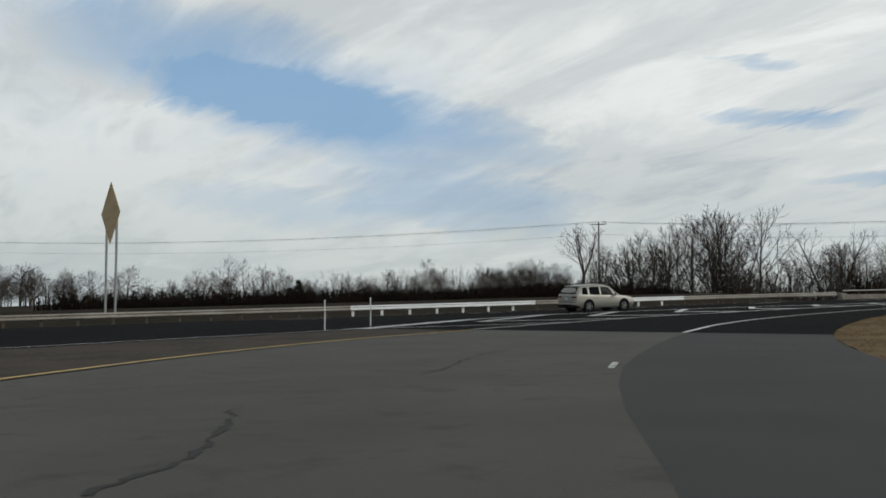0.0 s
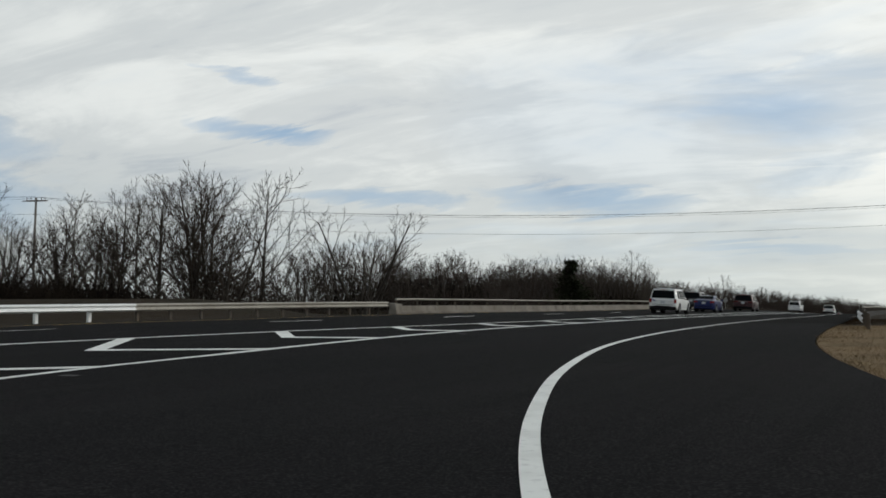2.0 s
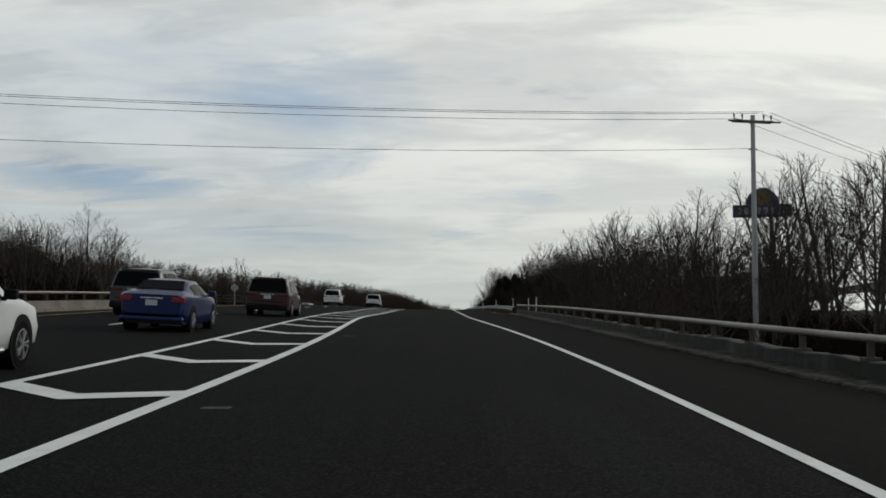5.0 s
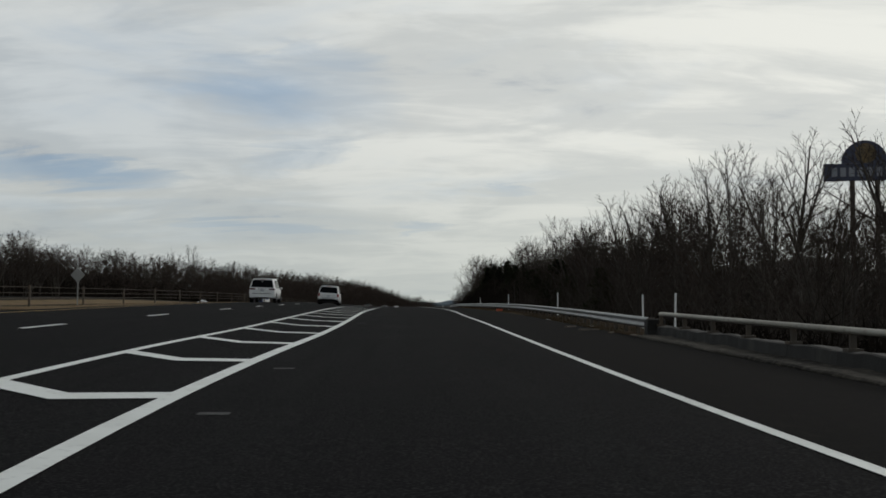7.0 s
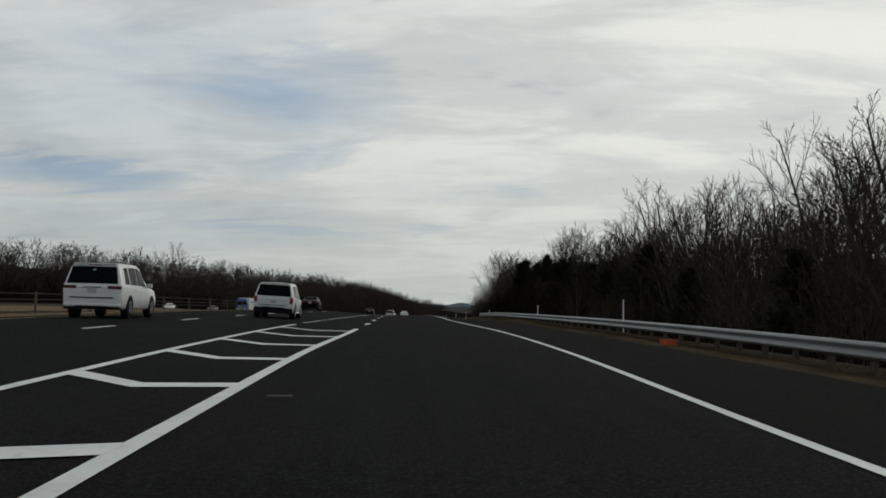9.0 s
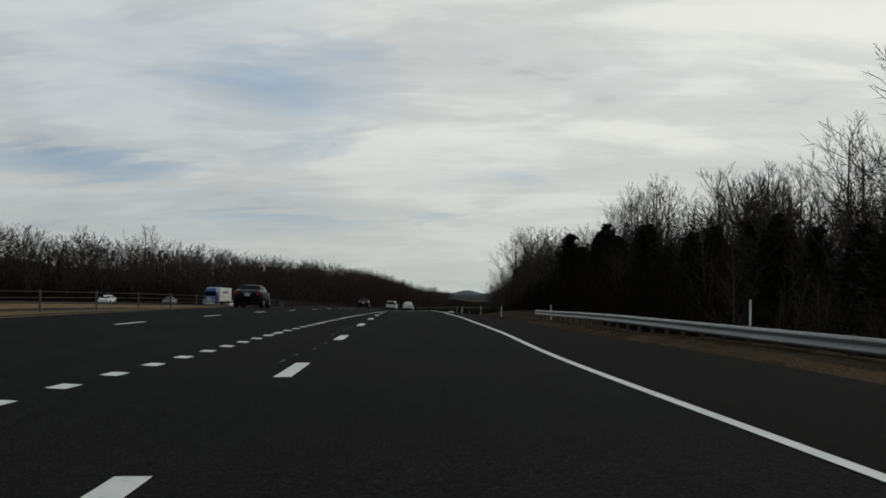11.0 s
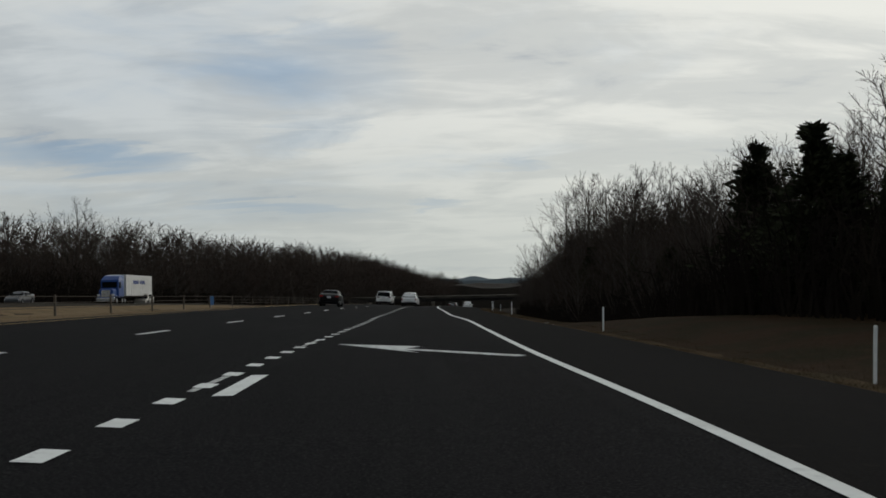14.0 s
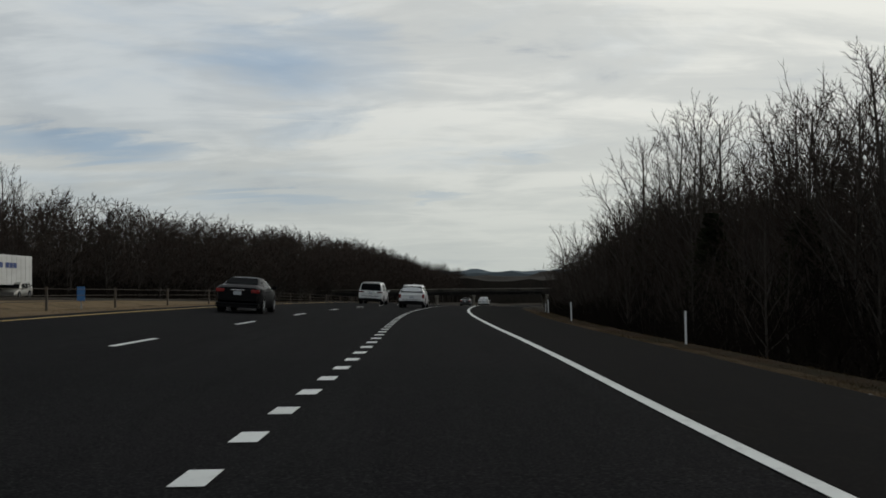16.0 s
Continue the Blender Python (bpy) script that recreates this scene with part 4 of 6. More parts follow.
def tree_mesh(kind, seed):
    """One bare tree, 10 m high: a mesh for trunk and limbs, one for the twigs."""
    rng = random.Random(seed)
    out, twigs = Shoots(), Shoots()
    habit = HABITS[kind]
    if kind == "wide":
        # a short bole that parts into several stems
        bole = rng.uniform(1.6, 3.0)
        out.limb([Vector((0, 0, -0.5)), Vector((rng.uniform(-0.1, 0.1), 0, bole * 0.5)), Vector((0, 0, bole))], [0.24, 0.19, 0.16], 8)
        stems = rng.choice((3, 4, 4))
        a0 = rng.uniform(0, 6.28)
        for s in range(stems):
            a = a0 + 6.28 * s / stems + rng.uniform(-0.4, 0.4)
            lean = rng.uniform(0.22, 0.55)
            d = Vector((math.cos(a) * lean, math.sin(a) * lean, 1)).normalized()
            grow(rng, out, twigs, Vector((0, 0, bole - rng.uniform(0.05, 0.5))), d, rng.uniform(0.82, 1.0) * (9.9 - bole), 0.115, 0, habit)
    else:
        stems = {"tall": rng.choice((1, 1, 2)), "shrub": 7, "far": rng.choice((1, 2))}[kind]
        spread = {"tall": 0.09, "shrub": 0.6, "far": 0.16}[kind]
        for s in range(stems):
            a = rng.uniform(0, 6.28)
            d = Vector((math.cos(a) * spread * rng.random(), math.sin(a) * spread * rng.random(), 1)).normalized()
            grow(rng, out, twigs, Vector((rng.uniform(-0.2, 0.2), rng.uniform(-0.2, 0.2), -0.4)), d, rng.uniform(8.6, 9.8), 0.06 if kind == "shrub" else 0.12, 0, habit)
    pair = []
    tall = 10.0 / max(q[2] for q in twigs.v)
    for name, sh, mat in (("trunk", out, BARK), ("crown", twigs, TWIG)):
        me = bpy.data.meshes.new(name)
        me.from_pydata([(x * tall, y * tall, z * tall) for x, y, z in sh.v], [], sh.f)
        me.materials.append(mat)
        me.update()
        pair.append(me)
    return pair


for kind, seeds in (("tall", range(7)), ("wide", range(20, 25)), ("shrub", range(40, 44)), ("far", range(60, 67))):
    TREE_MESHES[kind] = [tree_mesh(kind, s) for s in seeds]


def plant(kind, x, y, height, rng, label, group, girth=1.0, z=None):
    trunk, crown = rng.choice(TREE_MESHES[kind])
    root = tagged(new("bare_tree" if kind != "shrub" else "shrub"), label, "tree" if kind != "shrub" else "shrub", group=group)
    s = height / 10.0
    w = s * girth * rng.uniform(0.85, 1.15)
    root.matrix_world = Matrix.LocRotScale((x, y, (land_z(x, y) if z is None else z) - 0.05), Euler((rng.uniform(-0.05, 0.05), rng.uniform(-0.05, 0.05), rng.uniform(0, 6.28))), (w, w, s))
    for name, me in (("trunk", trunk), ("crown", crown)):
        ob = new(name, me)
        ob.parent = root
    return root


CEDARS = []


def cedar_mesh(seed):
    """A dense dark evergreen, 10 m high: uneven boughs round a trunk, each a ragged bunch of sprays."""
    rng = random.Random(seed)
    v, f = [], []
    for b in range(150):
        h = rng.random() ** 1.05
        a = rng.uniform(0, 6.28)
        reach = (2.4 * (1 - h) ** 1.05 + 0.08) * rng.uniform(0.5, 1.25) * (1.0 + 0.35 * noise.noise((math.cos(a) * 1.2 + seed * 3, math.sin(a) * 1.2, h * 3)))
        rise = rng.uniform(0.1, 0.75)
        root = Vector((0, 0, 0.2 + 9.2 * h))
        for k in range(46):
            s = rng.random() ** 0.6
            p = root + Vector((math.cos(a), math.sin(a), rise)) * reach * s + Vector((rng.gauss(0, 1), rng.gauss(0, 1), rng.gauss(0, 0.8))) * (0.10 + 0.17 * reach * s)
            d = Vector((math.cos(a) + rng.uniform(-0.9, 0.9), math.sin(a) + rng.uniform(-0.9, 0.9), rng.uniform(-0.1, 1.3))).normalized()
            e = d.orthogonal().normalized()
            e.rotate(Matrix.Rotation(rng.uniform(0, 6.28), 3, d))
            ln, wd = rng.uniform(0.18, 0.45), rng.uniform(0.05, 0.11)
            i = len(v)
            v += [tuple(p), tuple(p + d * ln * 0.5 + e * wd), tuple(p + d * ln), tuple(p + d * ln * 0.5 - e * wd)]
            f += [(i, i + 1, i + 2, i + 3)]
    sh = Shoots()
    sh.limb([Vector((0, 0, -0.5)), Vector((0.05, 0, 4)), Vector((0, 0.04, 9))], [0.2, 0.13, 0.03], 6)
    pair = []
    for name, vv, ff, mat in (("trunk", sh.v, sh.f, BARK), ("crown", v, f, CEDAR)):
        me = bpy.data.meshes.new(name)
        me.from_pydata(vv, [], ff)
        me.materials.append(mat)
        me.update()
        pair.append(me)
    return pair


CEDARS = [cedar_mesh(s) for s in range(5)]


def cedar(x, y, height, rng, girth=1.0):
    root = tagged(new("cedar_tree"), "dense dark green cedar at the edge of bare woods", "tree", group="roadside cedars")
    s = height / 10
    root.matrix_world = Matrix.LocRotScale((x, y, land_z(x, y) - 0.05), Euler((0, 0, rng.uniform(0, 6.28))), (s * girth, s * girth, s))
    for name, me in zip(("trunk", "crown"), rng.choice(CEDARS)):
        new(name, me).parent = root
    return root


rng = random.Random(11)
WOODS = "bare winter trees along the verge"


def plant_to(kind, x, y, top, rng, label, group, girth=1.0):
    """Plants a tree so that its crown reaches the height top above the world's zero."""
    return plant(kind, x, y, top - land_z(x, y), rng, label, group, girth)


def mass(name, wanted, label):
    """Many trees that nobody could count, joined into one object."""
    for part_index, mat in ((0, BARK), (1, TWIG)):
        vs, fs, base = [], [], 0
        for pair, m in wanted:
            me = pair[part_index]
            co = np.empty(len(me.vertices) * 3)
            me.vertices.foreach_get("co", co)
            co = co.reshape(-1, 3) @ np.array(m.to_3x3()).T + np.array(m.translation)
            idx = np.empty(len(me.loops), dtype=np.int64)
            me.loops.foreach_get("vertex_index", idx)
            vs.append(co)
            fs.append(idx.reshape(-1, 4 if part_index == 0 else 3) + base)
            base += len(co)
        me = bpy.data.meshes.new(name)
        me.from_pydata(np.concatenate(vs).tolist(), [], np.concatenate(fs).tolist())
        me.update()
        tagged(mesh_part(name, me, mat), label, "woods", kind="stuff")


def tree_pose(x, y, top, girth, rng):
    z = land_z(x, y)
    s = (top - z) / 10.0
    w = s * girth * rng.uniform(0.85, 1.15)
    return Matrix.LocRotScale((x, y, z - 0.05), Euler((rng.uniform(-0.05, 0.05), rng.uniform(-0.05, 0.05), rng.uniform(0, 6.28))), (w, w, s))


# the wood on the right: front row low, tall trees behind
EDGE = spline([(10, 16.0), (60, 17.0), (110, 17.5), (160, 18.5), (185, 20.0), (205, 20.0), (225, 17.5), (245, 17.5), (280, 19.5), (320, 21.5), (360, 25), (400, 29.5), (440, 34), (520, 46)])
BARE = "bare grey-brown winter tree in roadside woods"
back = []
for row, (x0, kinds, lo, hi, step) in enumerate(((-1.0, ("shrub", "tall"), 2.5, 5.0, 6.0), (3.5, ("tall", "tall", "wide"), 5.5, 9.0, 5.0), (7.5, ("tall", "wide", "tall"), 8.0, 10.8, 5.0), (13, ("tall", "wide"), 9, 12, 5.5), (20, ("far", "tall"), 10, 13, 6.0), (28, ("far",), 10.5, 13.5, 6.0))):
    y = 16.0 + row
    while y < 500:
        x = EDGE(y) + x0 + rng.uniform(-1.6, 1.6)
        kind = rng.choice(kinds)
        low = 0.9 + 1.0 * smooth_step(35, 60, y) * (1 - smooth_step(105, 130, y)) - 2.0 * (1 - smooth_step(20, 70, y)) + 0.4 * smooth_step(225, 300, y) - 6.0 * smooth_step(360, 500, y)
        top = lo - 0.6 + (hi - lo + 2.6) * rng.random() ** 1.8 + low
        if y < 108 and (0.41 < x / max(y, 1.0) < 0.54 or 0.26 < (x - 1.5) / (y + 54.0) < 0.345):
            top = min(top, 1.0 + 0.108 * y, 0.081 * (y + 54.0))
        if row > 1 and y < 130 and rng.random() < 0.5:
            y += step * rng.uniform(0.7, 1.3)
            continue
        if row < 3 and y < 330:
            plant_to(kind, x, y, top * (0.7 if kind == "shrub" else 1.0), rng, BARE if kind != "shrub" else "low tangled bare shrub at the wood's edge", WOODS)
        else:
            back.append((rng.choice(TREE_MESHES[kind]), tree_pose(x, y, top, 1.1, rng)))
        y += step * rng.uniform(0.7, 1.3)
mass("woods", back, "deeper rows of bare grey-brown winter trees")
for x, y, top in ((21.5, 228, 10.6), (23.5, 233, 9.0), (24.5, 196, 9.5), (22.5, 201, 8.5), (22.5, 208, 10.5), (20.5, 213, 8), (19.5, 221, 6.0), (21, 168, 7.0), (20.6, 150, 6.2), (21.5, 140, 5.8), (22, 158, 7.2), (19.0, 240, 4.5), (20.0, 256, 5.0), (22.5, 275, 5.5), (23, 295, 6.5), (24.5, 325, 5.5), (28, 360, 5.5), (33, 405, 5.0), (20, 180, 8.0), (20, 118, 5), (19, 95, 5), (21, 186, 7.5)) + tuple((EDGE(q) + 1.5 + 2.0 * math.sin(q), q, 6.0 + 1.6 * math.sin(q * 1.7) + 2.0 * smooth_step(160, 205, q)) for q in range(128, 218, 6)):
    cedar(x, y, top - land_z(x, y), rng, rng.uniform(0.95, 1.5))
# taller single trees that stand out against the sky
for kind, x, y, top in (("wide", 35.0, 92, 16.8), ("tall", 33, 92, 14.5), ("wide", 33, 40, 13.6), ("wide", 36.5, 45, 12.4), ("wide", 29.5, 37, 10.0), ("wide", 27, 34, 9.5), ("tall", 24.5, 194, 14.4), ("tall", 27.5, 199, 14.8), ("tall", 30, 191, 14.6), ("wide", 46, 92, 21.0), ("wide", 50, 97, 19.0), ("wide", 41.5, 101, 14.6), ("wide", 25, 162, 11), ("tall", 26, 310, 14.8), ("tall", 26.5, 329, 14.2), ("tall", 29.8, 355, 15.2), ("tall", 26.7, 260, 12.6), ("tall", 24, 280, 14.4), ("tall", 27, 285, 15.0), ("tall", 25.5, 274, 14.2), ("tall", 28, 292, 15.6), ("tall", 24.5, 268, 13.8), ("tall", 24, 300, 16.2), ("tall", 25, 312, 16.8), ("tall", 24.5, 322, 16.4), ("tall", 27, 306, 16.6), ("wide", 24.8, 99, 11.2), ("wide", 24, 130, 12.8), ("wide", 26.5, 134, 12.4), ("tall", 26, 212, 15.4), ("tall", 27.5, 217, 15.0), ("tall", 24.5, 206, 13.6), ("wide", 40, 62, 12)):
    plant_to(kind, x, y, top, rng, "tall bare spreading tree above the roadside woods", WOODS)
# left of the bridge approach
for kind, x, y, top in (("wide", -41, -61, 7.0), ("wide", -44, -72, 2.8), ("wide", -46, -66, 3.4), ("tall", -40, -54, 6.5), ("tall", -38, -51.5, 7.6), ("tall", -37, -49, 8.0), ("tall", -35, -47, 4.5), ("tall", -36, -45.5, 8.5), ("tall", -33, -43.7, 9.0), ("tall", -34.5, -45.2, 9.2), ("tall", -35.2, -44.4, 8.2), ("tall", -36.2, -46.4, 8.6), ("tall", -37.4, -47.6, 7.8), ("tall", -34.0, -46.6, 7.0), ("wide", -33.5, -46, 6.5), ("wide", -30, -42, 4.0), ("wide", -28.0, -37, 4.6), ("wide", -26.4, -38.4, 6.4), ("tall", -43, -57, 5.0)):
    plant_to(kind, x, y, top * 1.1 + 0.2, rng, "bare winter tree on the bank behind the guardrail", "bare trees behind the guardrail", girth=1.2)
for k in range(30):
    y = rng.uniform(-68, -46)
    x = -34 + 0.42 * (y + 44) - rng.uniform(0, 8)
    plant_to(rng.choice(("tall", "wide")), x, y, 3.0 + 5.2 * smooth_step(-66, -46, y) * rng.uniform(0.45, 1.0), rng, "slender bare tree in the thicket on the bank", "bare trees behind the guardrail", girth=1.3)
for k in range(60):
    y = rng.uniform(-92, -42)
    plant("shrub", -36 - rng.uniform(0, 14), y, rng.uniform(1.8, 3.4), rng, "low tangled bare shrub on the bank", "shrubs on the bank")
for x, y, top in ((-45.5, -79.0, 1.6), (-47.0, -76.0, 2.6), (-45.0, -73.5, 1.4), (-46.5, -69.5, 3.0), (-44.5, -68.0, 2.0), (-45.2, -64.5, 3.2), (-43.5, -62.5, 2.6)):
    plant_to("wide", x, y, top, rng, "bare spreading tree on the bank behind the guardrail", "bare trees behind the guardrail", girth=1.6)
# west of the bridge: small trees with one dark cedar
for k in range(110):
    y = rng.uniform(-12, 165)
    x = -32 - rng.uniform(0, 12)
    if y > 70 and x > -47:
        x = -50 - rng.uniform(0, 6) if rng.random() < 0.6 else x
    if y > 80:
        x = min(x, -51)
    plant_to(rng.choice(("shrub", "tall", "wide", "tall")), x, y, rng.uniform(3.4, 6.0) + 3.2 * rng.random() ** 2 * smooth_step(-8, 20, y) - 1.2 * (1 - smooth_step(-4, 14, y)) + 1.8 * smooth_step(20, 40, y) + 1.7 * smooth_step(40, 70, y), rng, "small bare winter tree beyond the median", "bare trees beyond the median")
cedar(-33.3, 30.6, 8.0 - land_z(-33.3, 30.6), rng, 1.7)
cedar(-34.5, 33.0, 6.4 - land_z(-34.5, 33.0), rng, 1.6)
plant_to("wide", -26.0, 44, 7.0, rng, "slender bare tree standing alone near the bridge end", "bare trees beyond the median", girth=0.9)
# the long wood beyond the opposite carriageway
LEFT_WOOD = bent(spline([(40, -60), (150, -62), (300, -62), (440, -62), (560, -60), (700, -60), (800, -60)]))
west = []
for row, (off, lo, hi, step) in enumerate(((0, 6, 9, 6.0), (7, 9, 13, 6.0), (16, 12.5, 16.5, 7.0), (27, 13.5, 18, 8.5))):
    y = 40 + 2.0 * row
    while y < 900:
        far = 2.2 * smooth_step(200, 450, y) - 8.5 * smooth_step(640, 860, y)
        low = 2.2 * (1 - smooth_step(60, 200, y))
        x = LEFT_WOOD(y) - off - rng.uniform(-2, 2)
        west.append((rng.choice(TREE_MESHES["far"]), tree_pose(x, y, rng.uniform(lo, hi) + far - low, 1.3, rng)))
        y += step * rng.uniform(0.7, 1.3)
mass("distant_woods", west, "long brown wood of bare trees beyond the median")
for x, y, top in ((-87.4, 440, 26.5), (-82, 438.6, 23.6), (-80, 455, 22), (-92, 446, 22), (-64, 300, 16.5), (-63, 180, 14)):
    plant_to("tall", x, y, top, rng, "tall bare tree above the distant wood", "tall trees of the distant wood")


def brush(name, course, y0, y1, depth, high, count, seed, label, mat=BRUSH):
    """Undergrowth that nobody could count: leaning stems and sprays."""
    r = random.Random(seed)
    sh = Shoots()
    for k in range(count):
        y = r.uniform(y0, y1)
        off = r.random() ** 1.3 * depth
        x = course(y) + off
        z = land_z(x, y)
        h = (high(y) if callable(high) else high) * r.uniform(0.35, 1.0) * (0.45 + 0.55 * min(1.0, abs(off) / 6.0)) * (0.8 + 0.5 * noise.noise((y * 0.06, x * 0.1, seed)))
        lean = Vector((r.uniform(-0.35, 0.35), r.uniform(-0.35, 0.35), 1))
        p = Vector((x, y, z - 0.1))
        q = p + lean * h * 0.5
        e = q + Vector((r.uniform(-0.5, 0.5), r.uniform(-0.5, 0.5), 1)) * h * 0.5
        w = r.uniform(0.02, 0.06) * (1.0 + h * 0.06)
        sh.spike([p, q, e], [w, w * 0.8])
        for b in range(2):
            s = p.lerp(e, r.uniform(0.3, 0.9))
            sh.spike([s, s + Vector((r.uniform(-0.9, 0.9), r.uniform(-0.9, 0.9), r.uniform(-0.1, 0.8))) * (0.4 + h * 0.18)], [w * 0.6])
    tagged(raw(name, sh.v, sh.f, mat), label, "undergrowth", kind="stuff")


# the brush stems carry the wood's inner shade in their colour
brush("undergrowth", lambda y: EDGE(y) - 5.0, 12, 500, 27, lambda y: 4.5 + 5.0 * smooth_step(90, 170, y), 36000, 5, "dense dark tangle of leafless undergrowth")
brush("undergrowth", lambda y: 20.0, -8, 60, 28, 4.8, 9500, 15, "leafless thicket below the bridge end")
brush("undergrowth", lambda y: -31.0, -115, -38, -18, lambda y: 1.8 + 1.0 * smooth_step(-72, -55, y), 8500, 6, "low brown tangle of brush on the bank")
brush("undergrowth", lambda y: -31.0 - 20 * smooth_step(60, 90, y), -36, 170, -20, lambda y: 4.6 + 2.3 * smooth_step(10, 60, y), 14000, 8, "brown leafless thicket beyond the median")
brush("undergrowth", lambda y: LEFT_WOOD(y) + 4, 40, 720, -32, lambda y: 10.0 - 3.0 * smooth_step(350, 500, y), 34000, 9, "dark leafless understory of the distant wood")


def tree_line(name, pts, low, high, seed, mat, label):
    """Woods too far to tell trees apart: a deep, ragged-topped mass."""
    verts, faces = [], []
    n = len(pts)
    for j, (x, y, z) in enumerate(pts):
        for k in range(4):
            back = 14.0 * k
            d = Vector((x, y - 100, 0)).normalized()
            top = low + (high - low) * (0.5 + 0.5 * noise.noise((j * 0.23, k * 2.0, seed))) + 1.6 * noise.noise((j * 1.3, k, seed)) + 1.1 * k
            verts += [(x + d.x * back, y + d.y * back, z - 6), (x + d.x * back, y + d.y * back, z + top)]
    for j in range(n - 1):
        for k in range(3):
            a, b = (j * 4 + k) * 2, ((j + 1) * 4 + k) * 2
            if k == 0:
                faces.append((a, b, b + 1, a + 1))
            faces.append((a + 1, b + 1, b + 3, a + 3))
    tagged(raw(name, verts, faces, mat), label, "woods", kind="stuff")


def arc(r, a0, a1, step, z):
    n = int((a1 - a0) / step)
    return [(r * math.sin(radians(a0 + step * k)), 100 + r * math.cos(radians(a0 + step * k)), z) for k in range(n + 1)]


# dark backing added behind the tree rows, standing in for the woods' deep shade
tree_line("woods", [(LEFT_WOOD(q) - 40, q, land_z(LEFT_WOOD(q) - 40, q)) for q in range(230, 900, 4)], 9.0, 12.0, 2.0, FAR_WOOD, "added dark backing that closes gaps in the wood beyond the median")
tree_line("woods", [(EDGE(q) + 40, q, land_z(EDGE(q) + 40, q)) for q in range(110, 520, 5)], 5.0, 7.5, 3.0, FAR_WOOD, "added dark backing that closes gaps in the roadside wood")
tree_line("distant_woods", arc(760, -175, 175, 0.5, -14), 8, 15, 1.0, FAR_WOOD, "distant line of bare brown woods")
low_row = []
for k in range(190):
    a, d = radians(rng.uniform(-84, -34)), rng.uniform(110, 200)
    x, y = 30 + d * math.sin(a), -130 + d * math.cos(a)
    low_row.append((rng.choice(TREE_MESHES["far"]), tree_pose(x, y, rng.uniform(2.0, 3.6) + 2.4 * rng.random() ** 2, 1.3, rng)))
mass("distant_woods", low_row, "low hazy row of bare trees beyond the highway")
for x, y, top in ((-49.0, -90.5, 1.3), (-52.5, -89.5, 0.7)):
    cedar(x, y, top - land_z(x, y), rng, 2.1)
# the hills' haze comes from their material colour alone
tree_line("backdrop", arc(1900, -60, 60, 0.35, -24), 18, 36, 4.0, FAR_HILL, "wooded hills on the horizon, tinted blue-grey for haze")

# ------------------------------------------------------------------ poles, wires and signs


def power_pole(x, y, z0, top, turn, label, mast=None):
    root = tagged(new("utility_pole"), label, "utility pole")
    root.matrix_world = pose(x, y, 0, 0, 0, turn)
    bm = bmesh.new()
    tube(bm, (0, 0, z0), (0, 0, top), 0.2, 0.13, 12)
    part("mast", bm, mast or POLE_WOOD, root, smooth=True)
    for off in (-0.17, 0.17):
        bm = bmesh.new()
        box(bm, -1.35, 1.35, off - 0.05, off + 0.05, top - 0.45, top - 0.33, 0.01)
        part("crossarm", bm, WOOD_POST, root)
    for px in (-1.25, -0.7, 0.75, 1.25):
        bm = bmesh.new()
        tube(bm, (px, 0, top - 0.35), (px, 0, top - 0.1), 0.03, 0.03, 6)
        tube(bm, (px, 0, top - 0.12), (px, 0, top + 0.06), 0.07, 0.05, 8)
        part("insulator", bm, CERAMIC, root)
    for px, s in ((-1.3, -1), (-0.75, -1), (0.75, 1), (1.3, 1)):
        bm = bmesh.new()
        for k in range(4):
            tube(bm, (px + s * 0.12 * k, -0.25, top - 0.42), (px + s * (0.12 * k + 0.06), -0.25, top - 0.42), 0.07, 0.05, 8)
        tube(bm, (px, -0.25, top - 0.42), (px + s * 0.5, -0.25, top - 0.42), 0.02, n=6)
        part("strain_insulator", bm, CERAMIC, root)
    bm = bmesh.new()
    tube(bm, (0.16, 0, top - 2.1), (0.3, 0, top - 2.1), 0.05, 0.04, 8)
    tube(bm, (-0.16, 0, top - 2.1), (-0.3, 0, top - 2.1), 0.05, 0.04, 8)
    part("lower_insulator", bm, CERAMIC, root)
    return root


def wire(a, b, sag, radius=0.012):
    cu = bpy.data.curves.new("power_line", "CURVE")
    cu.dimensions, cu.bevel_depth, cu.bevel_resolution = "3D", radius, 1
    sp = cu.splines.new("POLY")
    n = 28
    sp.points.add(n)
    for k in range(n + 1):
        s = k / n
        p = Vector(a).lerp(Vector(b), s)
        sp.points[k].co = (p.x, p.y, p.z - 4 * sag * s * (1 - s), 1)
    cu.materials.append(CABLE)
    tagged(new("power_line", cu), "thin dark power line strung between poles", "power line", group="power lines")


POLE_A, POLE_B, POLE_C, POLE_D = (-88.8, -11.0, 13.9), (21.1, 19.5, 12.6), (95.0, 92.0, 11.5), (-195.0, -92.0, 13.5)
power_pole(*POLE_A[:2], -4, POLE_A[2], 14, "weathered wooden utility pole with crossarms")
power_pole(*POLE_B[:2], -7, POLE_B[2], 12, "smooth grey utility pole with crossarms beside the bridge", GREY_POLE)
power_pole(*POLE_C[:2], -4, POLE_C[2], 40, "wooden utility pole behind the woods")
power_pole(*POLE_D[:2], -6, POLE_D[2], 14, "distant wooden utility pole")
power_pole(-46.7, 653, -14, 19.5, 0, "distant tall utility pole above the woods")
